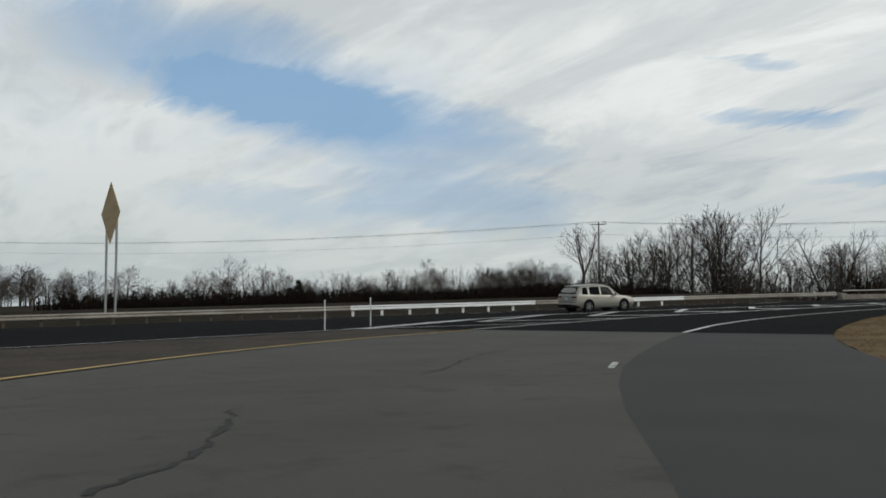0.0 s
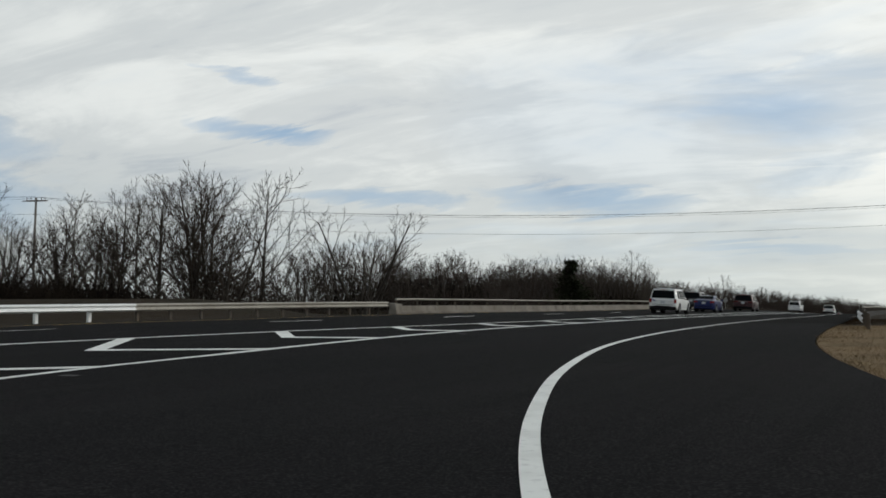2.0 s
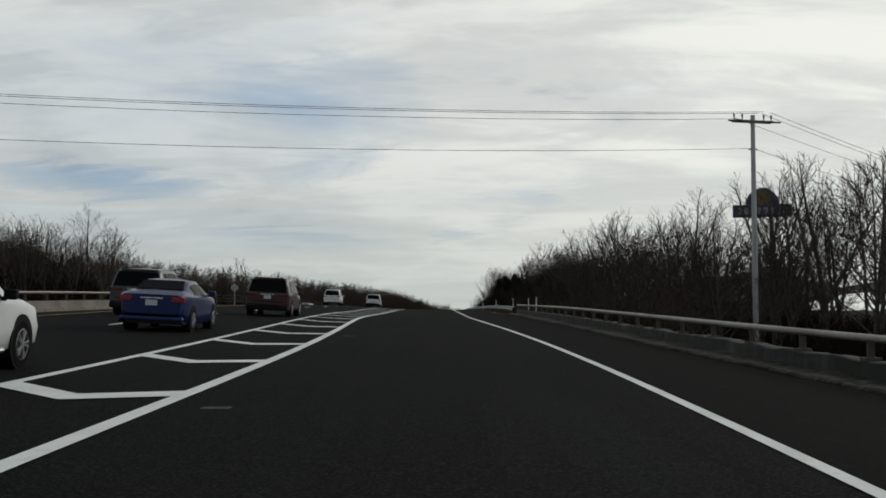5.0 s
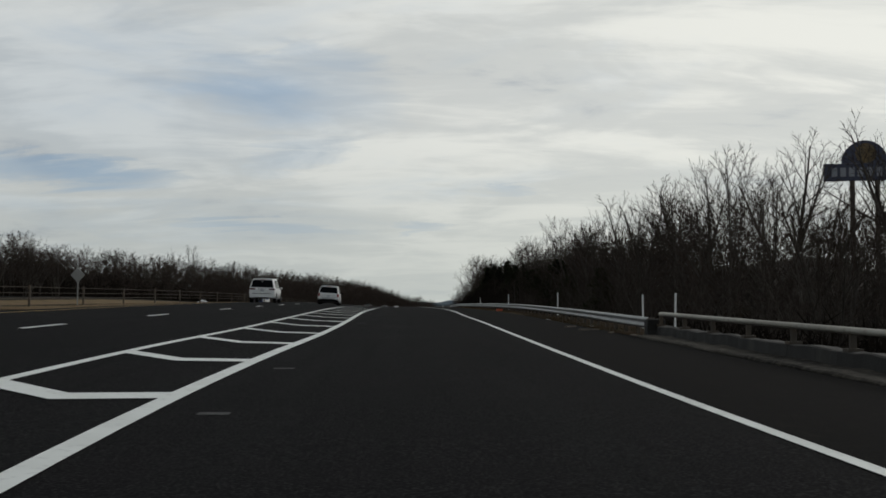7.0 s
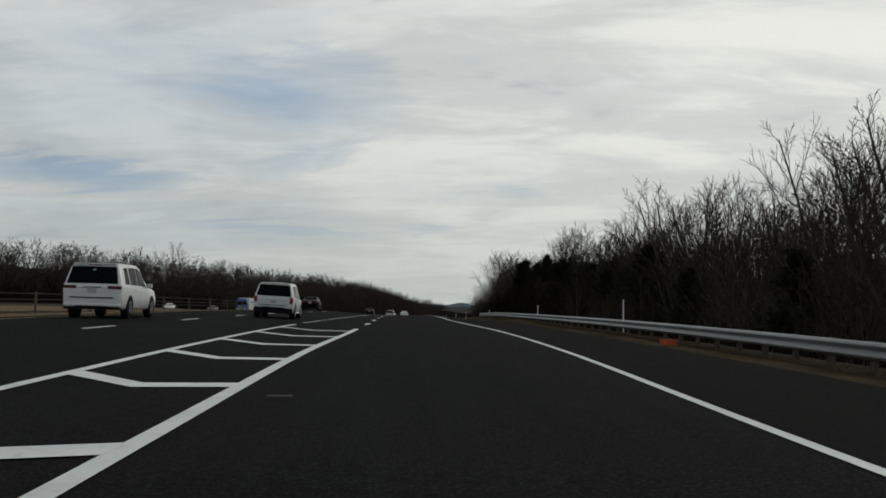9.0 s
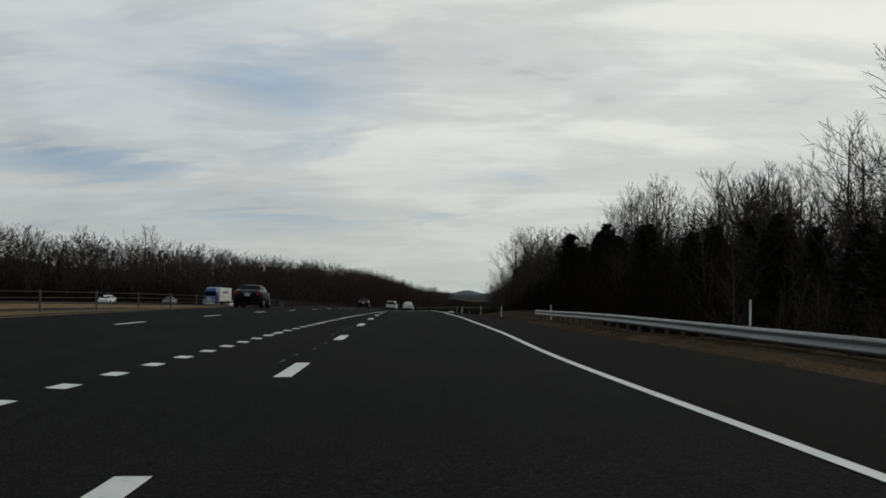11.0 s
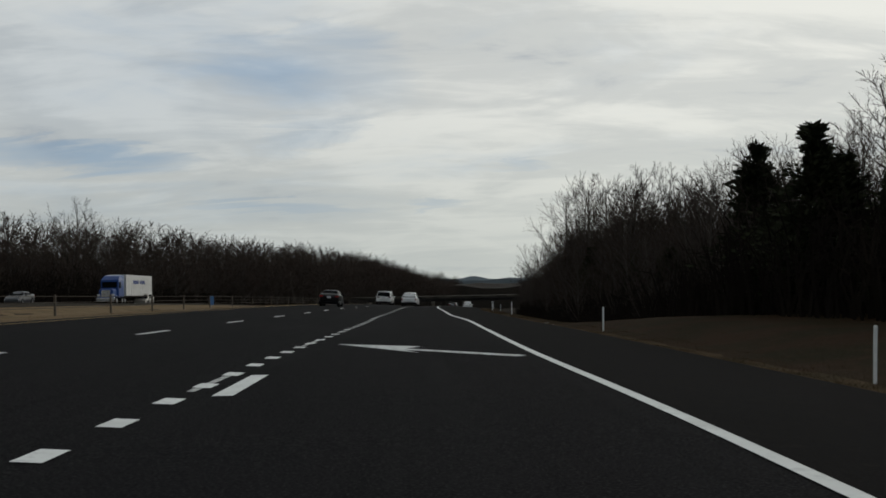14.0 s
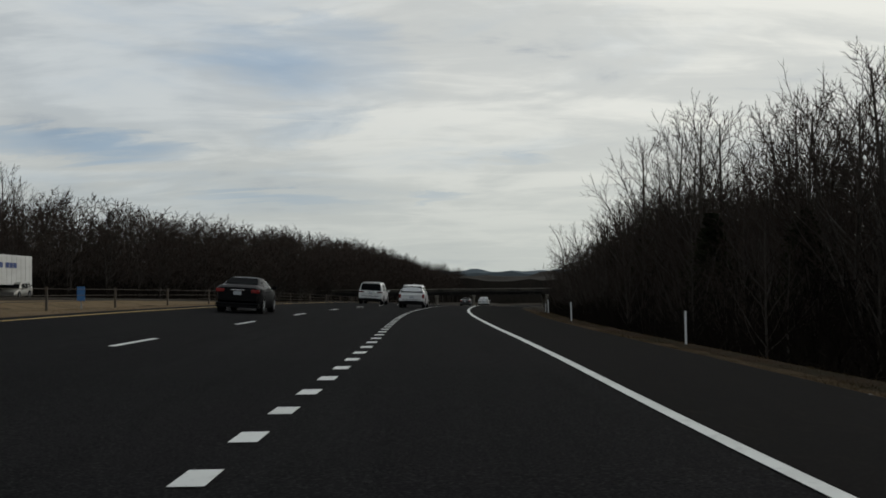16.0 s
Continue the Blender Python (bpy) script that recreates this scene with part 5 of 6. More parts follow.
for p, q, sag in ((POLE_A, POLE_B, 2.2), (POLE_B, POLE_C, 1.2), (POLE_D, POLE_A, 1.6)):
    for side, drop in ((-1.2, 0.0), (-0.6, 0.02), (1.2, 0.0), (0.0, -2.05)):
        d = Vector((q[0] - p[0], q[1] - p[1], 0)).normalized()
        n = Vector((-d.y, d.x, 0)) * side
        wire(Vector(p) + n + Vector((0, 0, drop)), Vector(q) + n + Vector((0, 0, drop)), sag, 0.014)

SIGN_DARK = material("dark_sign_face", (0.03, 0.035, 0.07), 0.5, [(1.5, 4, 0.45, 0.65, (0.05, 0.05, 0.06), 0.6)])
SIGN_SUN = material("faded_sun_emblem", (0.13, 0.085, 0.03), 0.6, [(1.2, 4, 0.45, 0.65, (0.06, 0.05, 0.04), 0.7)])
SIGN_BAR = material("pale_sign_bars", (0.22, 0.23, 0.26), 0.6)
SIGN_BACK = material("tan_plywood_sign", (0.46, 0.34, 0.19), 0.75, [((0.6, 0.6, 3), 4, 0.45, 0.65, (0.36, 0.26, 0.14), 0.7)])
SIGN_BLUE = material("blue_sign_sheet", (0.03, 0.14, 0.36), 0.5, [(2, 4, 0.45, 0.65, (0.05, 0.18, 0.40), 0.5)])
ORANGE = material("orange_plastic", (0.55, 0.09, 0.03), 0.6, [(4, 4, 0.45, 0.65, (0.4, 0.06, 0.03), 0.6)])
LITTER = material("crumpled_paper", (0.6, 0.6, 0.58), 0.8, [(9, 4, 0.45, 0.65, (0.4, 0.4, 0.38), 0.6)])


def motel_sign():
    root = tagged(new("pole_sign"), "dark motel pole sign with half-round top above bare trees", "sign")
    root.matrix_world = pose(51.6, 112.0, 0, 0, 0, -14)
    bm = bmesh.new()
    box(bm, -4.3, 4.3, -0.3, 0.3, 15.0, 16.9, 0.06)
    part("name_panel", bm, SIGN_DARK, root)
    bm = bmesh.new()
    n = 20
    ring = [(2.4 * math.cos(math.pi * k / n), 16.93 + 2.5 * math.sin(math.pi * k / n)) for k in range(n + 1)]
    f = bm.faces.new([bm.verts.new((x, -0.28, z)) for x, z in ring])
    got = bmesh.ops.extrude_face_region(bm, geom=[f])
    bmesh.ops.translate(bm, verts=[g for g in got["geom"] if isinstance(g, bmesh.types.BMVert)], vec=(0, 0.56, 0))
    bmesh.ops.recalc_face_normals(bm, faces=bm.faces[:])
    part("dome_panel", bm, SIGN_DARK, root)
    bm = bmesh.new()
    bmesh.ops.create_cone(bm, cap_ends=True, segments=24, radius1=1.1, radius2=1.1, depth=0.04, matrix=pose(0.1, -0.32, 18.0, 90))
    part("sun_emblem", bm, SIGN_SUN, root, "faded yellow sun disc")
    for x in (-3.2, -2.3, -1.4, -0.5, 0.5, 1.5, 2.4, 3.3):
        bm = bmesh.new()
        box(bm, x - 0.3, x + 0.3, -0.33, -0.31, 15.45, 16.45)
        part("letter_bar", bm, SIGN_BAR, root)
    for x in (-1.3, 1.3):
        bm = bmesh.new()
        tube(bm, (x, 0, -4.5), (x, 0, 15.02), 0.28, n=12)
        part("mast", bm, DARK_POST, root)


def diamond_sign():
    root = tagged(new("road_sign"), "large tan diamond sign on two slim posts", "sign")
    x, y = -26.0, -116.2
    z = land_z(x, y)
    root.matrix_world = pose(x, y, z, 0, 0, 4)
    bm = bmesh.new()
    c, r = 6.6 - 0.2, 1.95
    outline = [(0, c + r), (1.42, c), (0, c - r), (-1.42, c)]
    f = bm.faces.new([bm.verts.new((px, -0.02, pz)) for px, pz in outline])
    got = bmesh.ops.extrude_face_region(bm, geom=[f])
    bmesh.ops.translate(bm, verts=[g for g in got["geom"] if isinstance(g, bmesh.types.BMVert)], vec=(0, 0.04, 0))
    bmesh.ops.recalc_face_normals(bm, faces=bm.faces[:])
    part("panel", bm, SIGN_BACK, root)
    for px in (-0.75, 0.75):
        bm = bmesh.new()
        box(bm, px - 0.06, px + 0.06, 0.03, 0.15, -0.4, c - 0.2, 0.01)
        part("post", bm, GALV, root)


def blue_board():
    x, y = -23.7, 292.0
    z = land_z(x, y)
    root = tagged(new("blue_sign"), "small blue sign board on a post in the median", "sign")
    root.matrix_world = pose(x, y, z)
    bm = bmesh.new()
    box(bm, -0.28, 0.28, -0.02, 0.02, 0.7, 1.75, 0.01)
    part("board", bm, SIGN_BLUE, root)
    bm = bmesh.new()
    box(bm, -0.04, 0.04, 0.025, 0.09, -0.3, 1.6)
    part("post", bm, GALV, root)


def small_diamond_sign(x, y, top):
    z = land_z(x, y)
    root = tagged(new("road_sign"), "small pale diamond sign seen from behind in the median", "sign")
    root.matrix_world = pose(x, y, z, 0, 0, -6)
    bm = bmesh.new()
    f = bm.faces.new([bm.verts.new((px, -0.01, top - z - 0.45 + pz)) for px, pz in ((0, 0.45), (0.42, 0), (0, -0.45), (-0.42, 0))])
    got = bmesh.ops.extrude_face_region(bm, geom=[f])
    bmesh.ops.translate(bm, verts=[g for g in got["geom"] if isinstance(g, bmesh.types.BMVert)], vec=(0, 0.02, 0))
    bmesh.ops.recalc_face_normals(bm, faces=bm.faces[:])
    part("panel", bm, GALV, root)
    bm = bmesh.new()
    box(bm, -0.03, 0.03, 0.012, 0.06, -0.3, top - z - 0.1, 0.005)
    part("post", bm, GALV, root)


small_diamond_sign(-18.0, 60.5, 3.35)
motel_sign()
diamond_sign()
blue_board()

# litter on the verge
bm = bmesh.new()
box(bm, -0.19, 0.19, -0.14, 0.14, 0, 0.18, 0.02)
box(bm, -0.205, 0.205, -0.155, 0.155, 0.15, 0.19, 0.01)
o = part("plastic_crate", bm, ORANGE)
o.matrix_world = pose(7.55, 74.5, land_z(7.55, 74.5) - 0.01, 0, 3, 25)
tagged(o, "small orange plastic crate lying in dry grass", "crate")
LITTER_AT = ((7.6, 221.0, 0.12), (7.5, 208.5, 0.08), (7.1, 232, 0.1), (7.0, 47, 0.12), (6.9, 52, 0.09), (7.3, 38, 0.13), (6.8, 35.5, 0.08), (7.3, 216.5, 0.09), (7.0, 61, 0.09), (7.9, 158.5, 0.10), (6.7, 57.5, 0.07), (6.6, 43.0, 0.06))
for k, (x, y, s) in enumerate(LITTER_AT):
    bm = bmesh.new()
    bmesh.ops.create_icosphere(bm, subdivisions=2, radius=s)
    for v in bm.verts:
        v.co.z *= 0.35
        v.co += Vector((noise.noise(v.co * 9 + Vector((k, 0, 0))), noise.noise(v.co * 9 + Vector((0, k, 5))), noise.noise(v.co * 9 + Vector((3, k, 0))))) * s * 0.5
    o = part("litter", bm, LITTER)
    o.matrix_world = pose(x, y, land_z(x, y) + s * 0.12, 0, 0, 40 * k)
    tagged(o, "crumpled pale litter on the dry verge", "litter", group="roadside litter")
# broken planks by the parapet's end
for k, (x, y, a) in enumerate(((6.6, 31.0, 70), (6.4, 33.5, 20), (6.9, 29.0, 100), (6.3, 36.5, 55))):
    bm = bmesh.new()
    box(bm, -0.35, 0.35, -0.05, 0.05, 0, 0.035, 0.005)
    o = part("debris_plank", bm, WOOD_POST)
    o.matrix_world = pose(x, y, road_z(x, y) + 0.002, 0, 0, a)
    tagged(o, "broken weathered plank on the asphalt shoulder", "debris", group="debris by the parapet")


def verge_grass(name, course, y0, y1, width, count, seed, label, mat=None):
    """Dry blades along the pavement's edge."""
    r = random.Random(seed)
    v, f = [], []
    for k in range(count):
        y = r.uniform(y0, y1)
        x = course(y) + (r.random() ** 1.4) * width + (0.05 if width > 0 else -0.05)
        z = land_z(x, y)
        h = r.uniform(0.03, 0.13) * (0.7 + 0.6 * noise.noise((x * 0.6, y * 0.6, 0)))
        a = r.uniform(0, 6.28)
        dx, dy = math.cos(a) * 0.009, math.sin(a) * 0.009
        lx, ly = r.uniform(-0.12, 0.12), r.uniform(-0.12, 0.12)
        i = len(v)
        v += [(x - dx, y - dy, z - 0.01), (x + dx, y + dy, z - 0.01), (x + lx, y + ly, z + h), (x - dy, y + dx, z - 0.01)]
        f += [(i, i + 1, i + 2), (i + 1, i + 3, i + 2), (i + 3, i, i + 2)]
    tagged(raw(name, v, f, mat or STRAW), label, "grass", kind="stuff")


verge_grass("verge_grass", pave_right, -58, -43, 2.0, 2500, 1, "short dry grass along the pavement edge")
verge_grass("verge_grass", pave_right, 29, 300, 1.6, 70000, 2, "short dry grass along the pavement edge", EDGE_STRAW)
verge_grass("verge_grass", pave_right, -128, -60, 9.0, 42000, 3, "short tan dry grass on the corner island", TAN_STRAW)
verge_grass("verge_grass", lambda y: pave_left(y), 40, 320, -14.0, 60000, 4, "short tan dry grass of the median", TAN_STRAW)

# ------------------------------------------------------------------ vehicles
TYRE = material("black_tyre_rubber", (0.009, 0.009, 0.009), 0.95, [(8, 3, 0.45, 0.65, (0.016, 0.015, 0.014), 0.5)], spec=0.04)
RIM = material("alloy_rim", (0.30, 0.31, 0.32), 0.4, [(6, 3, 0.45, 0.65, (0.16, 0.16, 0.16), 0.5)], metal=0.6)
GLASS_DARK = material("dark_tinted_glass", (0.006, 0.007, 0.008), 0.12, spec=0.015)
TAIL_RED = material("red_tail_lens", (0.26, 0.010, 0.009), 0.25, [(12, 3, 0.45, 0.65, (0.10, 0.004, 0.004), 0.7)], coat=0.3)
DARK_RED = material("dark_red_tail_lens", (0.09, 0.006, 0.006), 0.25, [(12, 3, 0.45, 0.65, (0.03, 0.003, 0.003), 0.7)], coat=0.3)
LENS_CLEAR = material("clear_lamp_lens", (0.6, 0.6, 0.6), 0.15, coat=0.5)
CHROME = material("chrome_trim", (0.6, 0.6, 0.61), 0.2, metal=0.9)
PLATE = material("blank_plate", (0.45, 0.47, 0.5), 0.5)
STICKER = material("blue_sticker", (0.02, 0.05, 0.2), 0.5)


def car_paint(name, colour):
    return material(name, colour, 0.32, [(0.9, 4, 0.45, 0.7, tuple(c * 0.86 for c in colour), 0.5), ((1.2, 1.2, 2.5), 4, 0.5, 0.75, tuple(0.7 * c + 0.02 for c in colour), 0.35)], coat=0.2, spec=0.25)


SHAPES = {
    # station along the length (rear 0 to front 1): sill height, belt height, top height, half widths at sill, belt and roof (shares of the half width)
    "suv": [(0.0, 0.27, 0.50, 0.53, 0.90, 0.93, 0.86), (0.006, 0.20, 0.55, 0.60, 0.95, 0.965, 0.87), (0.018, 0.165, 0.57, 0.70, 0.972, 0.985, 0.86), (0.04, 0.16, 0.578, 0.86, 0.985, 0.992, 0.825), (0.06, 0.155, 0.58, 0.95, 0.99, 0.995, 0.80), (0.09, 0.15, 0.58, 0.972, 0.995, 1.0, 0.80), (0.2, 0.15, 0.58, 0.99, 1.0, 1.0, 0.815), (0.38, 0.15, 0.57, 1.0, 1.0, 1.0, 0.815), (0.50, 0.15, 0.565, 0.99, 1.0, 1.0, 0.805), (0.58, 0.15, 0.56, 0.95, 1.0, 1.0, 0.79), (0.66, 0.15, 0.555, 0.80, 1.0, 0.99, 0.79), (0.735, 0.15, 0.55, 0.60, 1.0, 0.97, 0.86), (0.86, 0.15, 0.53, 0.565, 0.99, 0.95, 0.84), (0.95, 0.17, 0.49, 0.525, 0.95, 0.90, 0.78), (1.0, 0.24, 0.42, 0.46, 0.84, 0.80, 0.70)],
    "crossover": [(0.0, 0.27, 0.53, 0.56, 0.88, 0.91, 0.84), (0.008, 0.20, 0.58, 0.64, 0.94, 0.955, 0.85), (0.025, 0.165, 0.61, 0.75, 0.968, 0.98, 0.83), (0.055, 0.16, 0.62, 0.86, 0.985, 0.99, 0.77), (0.085, 0.155, 0.62, 0.92, 0.99, 0.995, 0.74), (0.13, 0.15, 0.615, 0.945, 1.0, 1.0, 0.74), (0.28, 0.15, 0.595, 0.985, 1.0, 1.0, 0.765), (0.42, 0.15, 0.58, 1.0, 1.0, 1.0, 0.77), (0.52, 0.15, 0.57, 0.98, 1.0, 1.0, 0.755), (0.60, 0.15, 0.565, 0.91, 1.0, 1.0, 0.75), (0.67, 0.15, 0.56, 0.77, 1.0, 0.99, 0.78), (0.745, 0.15, 0.555, 0.60, 1.0, 0.97, 0.86), (0.86, 0.15, 0.53, 0.565, 0.99, 0.95, 0.84), (0.95, 0.17, 0.49, 0.525, 0.95, 0.90, 0.78), (1.0, 0.24, 0.42, 0.46, 0.84, 0.80, 0.70)],
    "sedan": [(0.0, 0.34, 0.66, 0.70, 0.84, 0.88, 0.80), (0.03, 0.24, 0.70, 0.745, 0.92, 0.94, 0.80), (0.10, 0.16, 0.70, 0.765, 0.98, 0.98, 0.82), (0.17, 0.14, 0.69, 0.79, 1.0, 1.0, 0.80), (0.30, 0.13, 0.68, 0.965, 1.0, 1.0, 0.70), (0.42, 0.13, 0.675, 1.0, 1.0, 1.0, 0.715), (0.54, 0.13, 0.67, 0.985, 1.0, 1.0, 0.71), (0.62, 0.13, 0.665, 0.88, 1.0, 0.99, 0.72), (0.72, 0.13, 0.66, 0.71, 1.0, 0.97, 0.84), (0.86, 0.14, 0.61, 0.645, 0.99, 0.95, 0.82), (0.96, 0.17, 0.52, 0.56, 0.93, 0.88, 0.76), (1.0, 0.26, 0.42, 0.46, 0.82, 0.78, 0.68)],
}


def make_car(shape, L, W, H, paint, label, category, rails=False, dark_low=0.0, lamp="tall", sticker=False, rim=0.5, tint=None):
    """A car at the origin, rear axle end at y=0 looking along +y: body, glass, lamps, wheels and trim as parts."""
    root = tagged(new(category.replace(" ", "_")), label, category)
    tab = np.array(SHAPES[shape])
    low_back = shape == "crossover"
    shape = "suv" if low_back else shape
    hw = W / 2

    def station(s):
        v = [float(np.interp(s, tab[:, 0], tab[:, k])) for k in range(1, 7)]
        return v[0] * H, v[1] * H, v[2] * H, v[3] * hw, v[4] * hw, v[5] * hw

    def ring(s):
        sill, belt, top, w0, w1, w2 = station(s)
        mid = sill + (belt - sill) * 0.45
        pts = [(0.0, sill), (w0 * 0.86, sill), (w0 * 0.965, sill + 0.05), (w0 * 1.0, mid), (w0 * 0.997, mid + 0.06), (w1, belt - 0.05), (w1 * 0.985, belt)]
        up = top - belt
        if up > 0.02:
            pts += [(w1 * 0.985 + (w2 - w1 * 0.985) * 0.5, belt + up * 0.48), (w2, top - min(0.10, up * 0.3)), (w2 * 0.93, top - min(0.04, up * 0.12)), (w2 * 0.6, top - min(0.012, up * 0.05)), (0.0, top)]
        else:
            pts += [(w2, belt + up * 0.5), (w2 * 0.9, belt + up * 0.7), (w2 * 0.75, belt + up * 0.85), (w2 * 0.5, belt + up), (0.0, belt + up)]
        return pts

    ss = sorted({round(float(s), 4) for s in list(tab[:, 0]) + list(np.linspace(0, 1, 28))})
    verts, faces = [], []
    rows = []
    for s in ss:
        half = ring(s)
        full = [(x, z) for x, z in half] + [(-x, z) for x, z in half[-2:0:-1]]
        rows.append(len(verts))
        verts += [(x, s * L, z) for x, z in full]
    n = len(full)
    for a, b in zip(rows[:-1], rows[1:]):
        for k in range(n):
            m = (k + 1) % n
            faces.append((a + k, a + m, b + m, b + k))
    faces += [tuple(range(rows[0], rows[0] + n)), tuple(range(rows[-1] + n - 1, rows[-1] - 1, -1))]
    body = raw("body", verts, faces, paint, root, smooth=True)
    me = body.data
    for p in me.polygons:
        p.use_smooth = True
    # sharpen the ends
    for p in me.polygons:
        if len(p.vertices) > 4:
            p.use_smooth = False

    def side_point(s, h, out):
        """A point on the flank's glass band: h from belt (0) to roof edge (1)."""
        sill, belt, top, w0, w1, w2 = station(s)
        up = top - belt
        z1 = top - min(0.10, up * 0.3)
        z = belt + (z1 - belt) * h
        x0, zm = w1 * 0.985, belt + up * 0.48
        xm = x0 + (w2 - x0) * 0.5
        x = x0 + (xm - x0) * (z - belt) / (zm - belt) if z < zm else xm + (w2 - xm) * (z - zm) / max(1e-3, z1 - zm)
        return Vector((x + out, s * L, z))

    def strip(name, a, b, lean_a, lean_b, sgn, mat):
        """A pane that follows the flank from station a to b."""
        cols, rows_ = 7, 4
        v, f = [], []
        for layer in (0.012, -0.03):
            for j in range(rows_):
                h = 0.08 + 0.84 * j / (rows_ - 1)
                for i in range(cols):
                    lo, hi = a + lean_a * h, b + lean_b * h
                    q = side_point(lo + (hi - lo) * i / (cols - 1), h, layer)
                    v.append((sgn * q.x, q.y, q.z))
        for j in range(rows_ - 1):
            for i in range(cols - 1):
                k = j * cols + i
                f.append((k, k + 1, k + cols + 1, k + cols))
        n0 = cols * rows_
        edge = [i for i in range(cols)] + [j * cols + cols - 1 for j in range(1, rows_)] + [(rows_ - 1) * cols + i for i in range(cols - 2, -1, -1)] + [j * cols for j in range(rows_ - 2, 0, -1)]
        for k in range(len(edge)):
            p0, p1 = edge[k], edge[(k + 1) % len(edge)]
            f.append((p0, n0 + p0, n0 + p1, p1))
        return raw(name, v, f, mat, root)

    def pane(name, corners, mat, inset=0.0):
        v = [tuple(c) for c in corners]
        cen = sum((Vector(c) for c in v), Vector()) / len(v)
        nrm = (Vector(v[1]) - Vector(v[0])).cross(Vector(v[-1]) - Vector(v[0])).normalized()
        back = [tuple(Vector(c) - nrm * 0.025) for c in v]
        k = len(v)
        f = [tuple(range(k)), tuple(range(2 * k - 1, k - 1, -1))] + [(i, k + i, k + (i + 1) % k, (i + 1) % k) for i in range(k)]
        return raw(name, v + back, f, mat, root)

    glass = tint or GLASS_DARK
    spans = {"suv": [(0.105, 0.205), (0.235, 0.40), (0.42, 0.60)], "sedan": [(0.24, 0.285), (0.30, 0.435), (0.455, 0.60)]}[shape]
    for i, (a, b) in enumerate(spans):
        front = i == len(spans) - 1
        for sgn in (1, -1):
            strip("side_window", a, b + (0.055 if front else 0.0), 0.03 if i == 0 else 0.0, -0.085 if front else 0.0, sgn, glass)
    # rear screen and windscreen
    if shape == "suv":
        r0, r1 = station(0.005), station(0.05)
        zb, zt = (0.665 * H, 0.90 * H) if low_back else (0.615 * H, 0.915 * H)
        ya, yb = (0.012 * L, 0.076 * L) if low_back else (0.008 * L, 0.0515 * L)
        pane("rear_window", [(-0.85 * hw, ya - 0.018, zb), (0.85 * hw, ya - 0.018, zb), (0.735 * hw, yb - 0.018, zt), (-0.735 * hw, yb - 0.018, zt)], glass)
    elif shape == "sedan":
        pane("rear_window", [(-0.72 * hw, 0.165 * L, 0.80 * H), (0.72 * hw, 0.165 * L, 0.80 * H), (0.60 * hw, 0.285 * L, 0.965 * H), (-0.60 * hw, 0.285 * L, 0.965 * H)], glass)
    else:
        pane("rear_window", [(-0.66 * hw, 0.386 * L, 0.70 * H), (0.66 * hw, 0.386 * L, 0.70 * H), (0.60 * hw, 0.392 * L, 0.93 * H), (-0.60 * hw, 0.392 * L, 0.93 * H)], glass)
    f0, f1 = {"suv": (0.738, 0.60), "sedan": (0.715, 0.56)}[shape]
    a, b = station(f0), station(f1)
    pane("windscreen", [(0.84 * hw, f0 * L + 0.02, a[2] + 0.02), (-0.84 * hw, f0 * L + 0.02, a[2] + 0.02), (-0.68 * hw, f1 * L + 0.06, b[2] - 0.045), (0.68 * hw, f1 * L + 0.06, b[2] - 0.045)], glass)
    # lower bumper in black plastic
    if dark_low:
        bm = bmesh.new()
        box(bm, -0.955 * hw, 0.955 * hw, -0.045, 0.42, 0.155 * H, dark_low * H, 0.06)
        box(bm, -0.55 * hw, 0.55 * hw, -0.052, 0.2, 0.2 * H, (dark_low + 0.018) * H, 0.03)
        part("lower_bumper", bm, BLACK, root, "black plastic lower bumper")
    bm = bmesh.new()
    box(bm, -0.94 * hw, 0.94 * hw, -0.035, 0.16, (dark_low or 0.25) * H + 0.005, (dark_low or 0.25) * H + 0.13, 0.05)
    part("rear_bumper", bm, paint, root)
    # lamps
    for sgn in (1, -1):
        bm = bmesh.new()
        if lamp == "tall":
            box(bm, min(sgn * 0.80 * hw, sgn * 0.965 * hw), max(sgn * 0.80 * hw, sgn * 0.965 * hw), -0.012, 0.16, 0.425 * H, 0.585 * H, 0.02)
        elif lamp == "slim":
            box(bm, min(sgn * 0.52 * hw, sgn * 0.97 * hw), max(sgn * 0.52 * hw, sgn * 0.97 * hw), -0.015, 0.17, 0.515 * H, 0.575 * H, 0.02)
        else:
            box(bm, min(sgn * 0.58 * hw, sgn * 0.95 * hw), max(sgn * 0.58 * hw, sgn * 0.95 * hw), -0.012, 0.16, 0.56 * H, 0.66 * H, 0.02)
        part("tail_light", bm, DARK_RED if lamp == "slim" else TAIL_RED, root)
        bm = bmesh.new()
        box(bm, min(sgn * 0.55 * hw, sgn * 0.85 * hw), max(sgn * 0.55 * hw, sgn * 0.85 * hw), 0.965 * L, 0.992 * L, 0.40 * H, 0.47 * H, 0.02)
        part("headlight", bm, LENS_CLEAR, root)
        m = 0.64 if shape != "sedan" else 0.62
        q = station(m)
        bm = bmesh.new()
        box(bm, min(sgn * (q[4] + 0.02), sgn * (q[4] + 0.21)), max(sgn * (q[4] + 0.02), sgn * (q[4] + 0.21)), m * L - 0.06, m * L + 0.06, q[1] + 0.02, q[1] + 0.17, 0.03)
        box(bm, min(sgn * (q[4] - 0.06), sgn * (q[4] + 0.05)), max(sgn * (q[4] - 0.06), sgn * (q[4] + 0.05)), m * L - 0.02, m * L + 0.03, q[1] + 0.0, q[1] + 0.06)
        part("mirror", bm, paint if lamp != "tall" else BLACK, root)
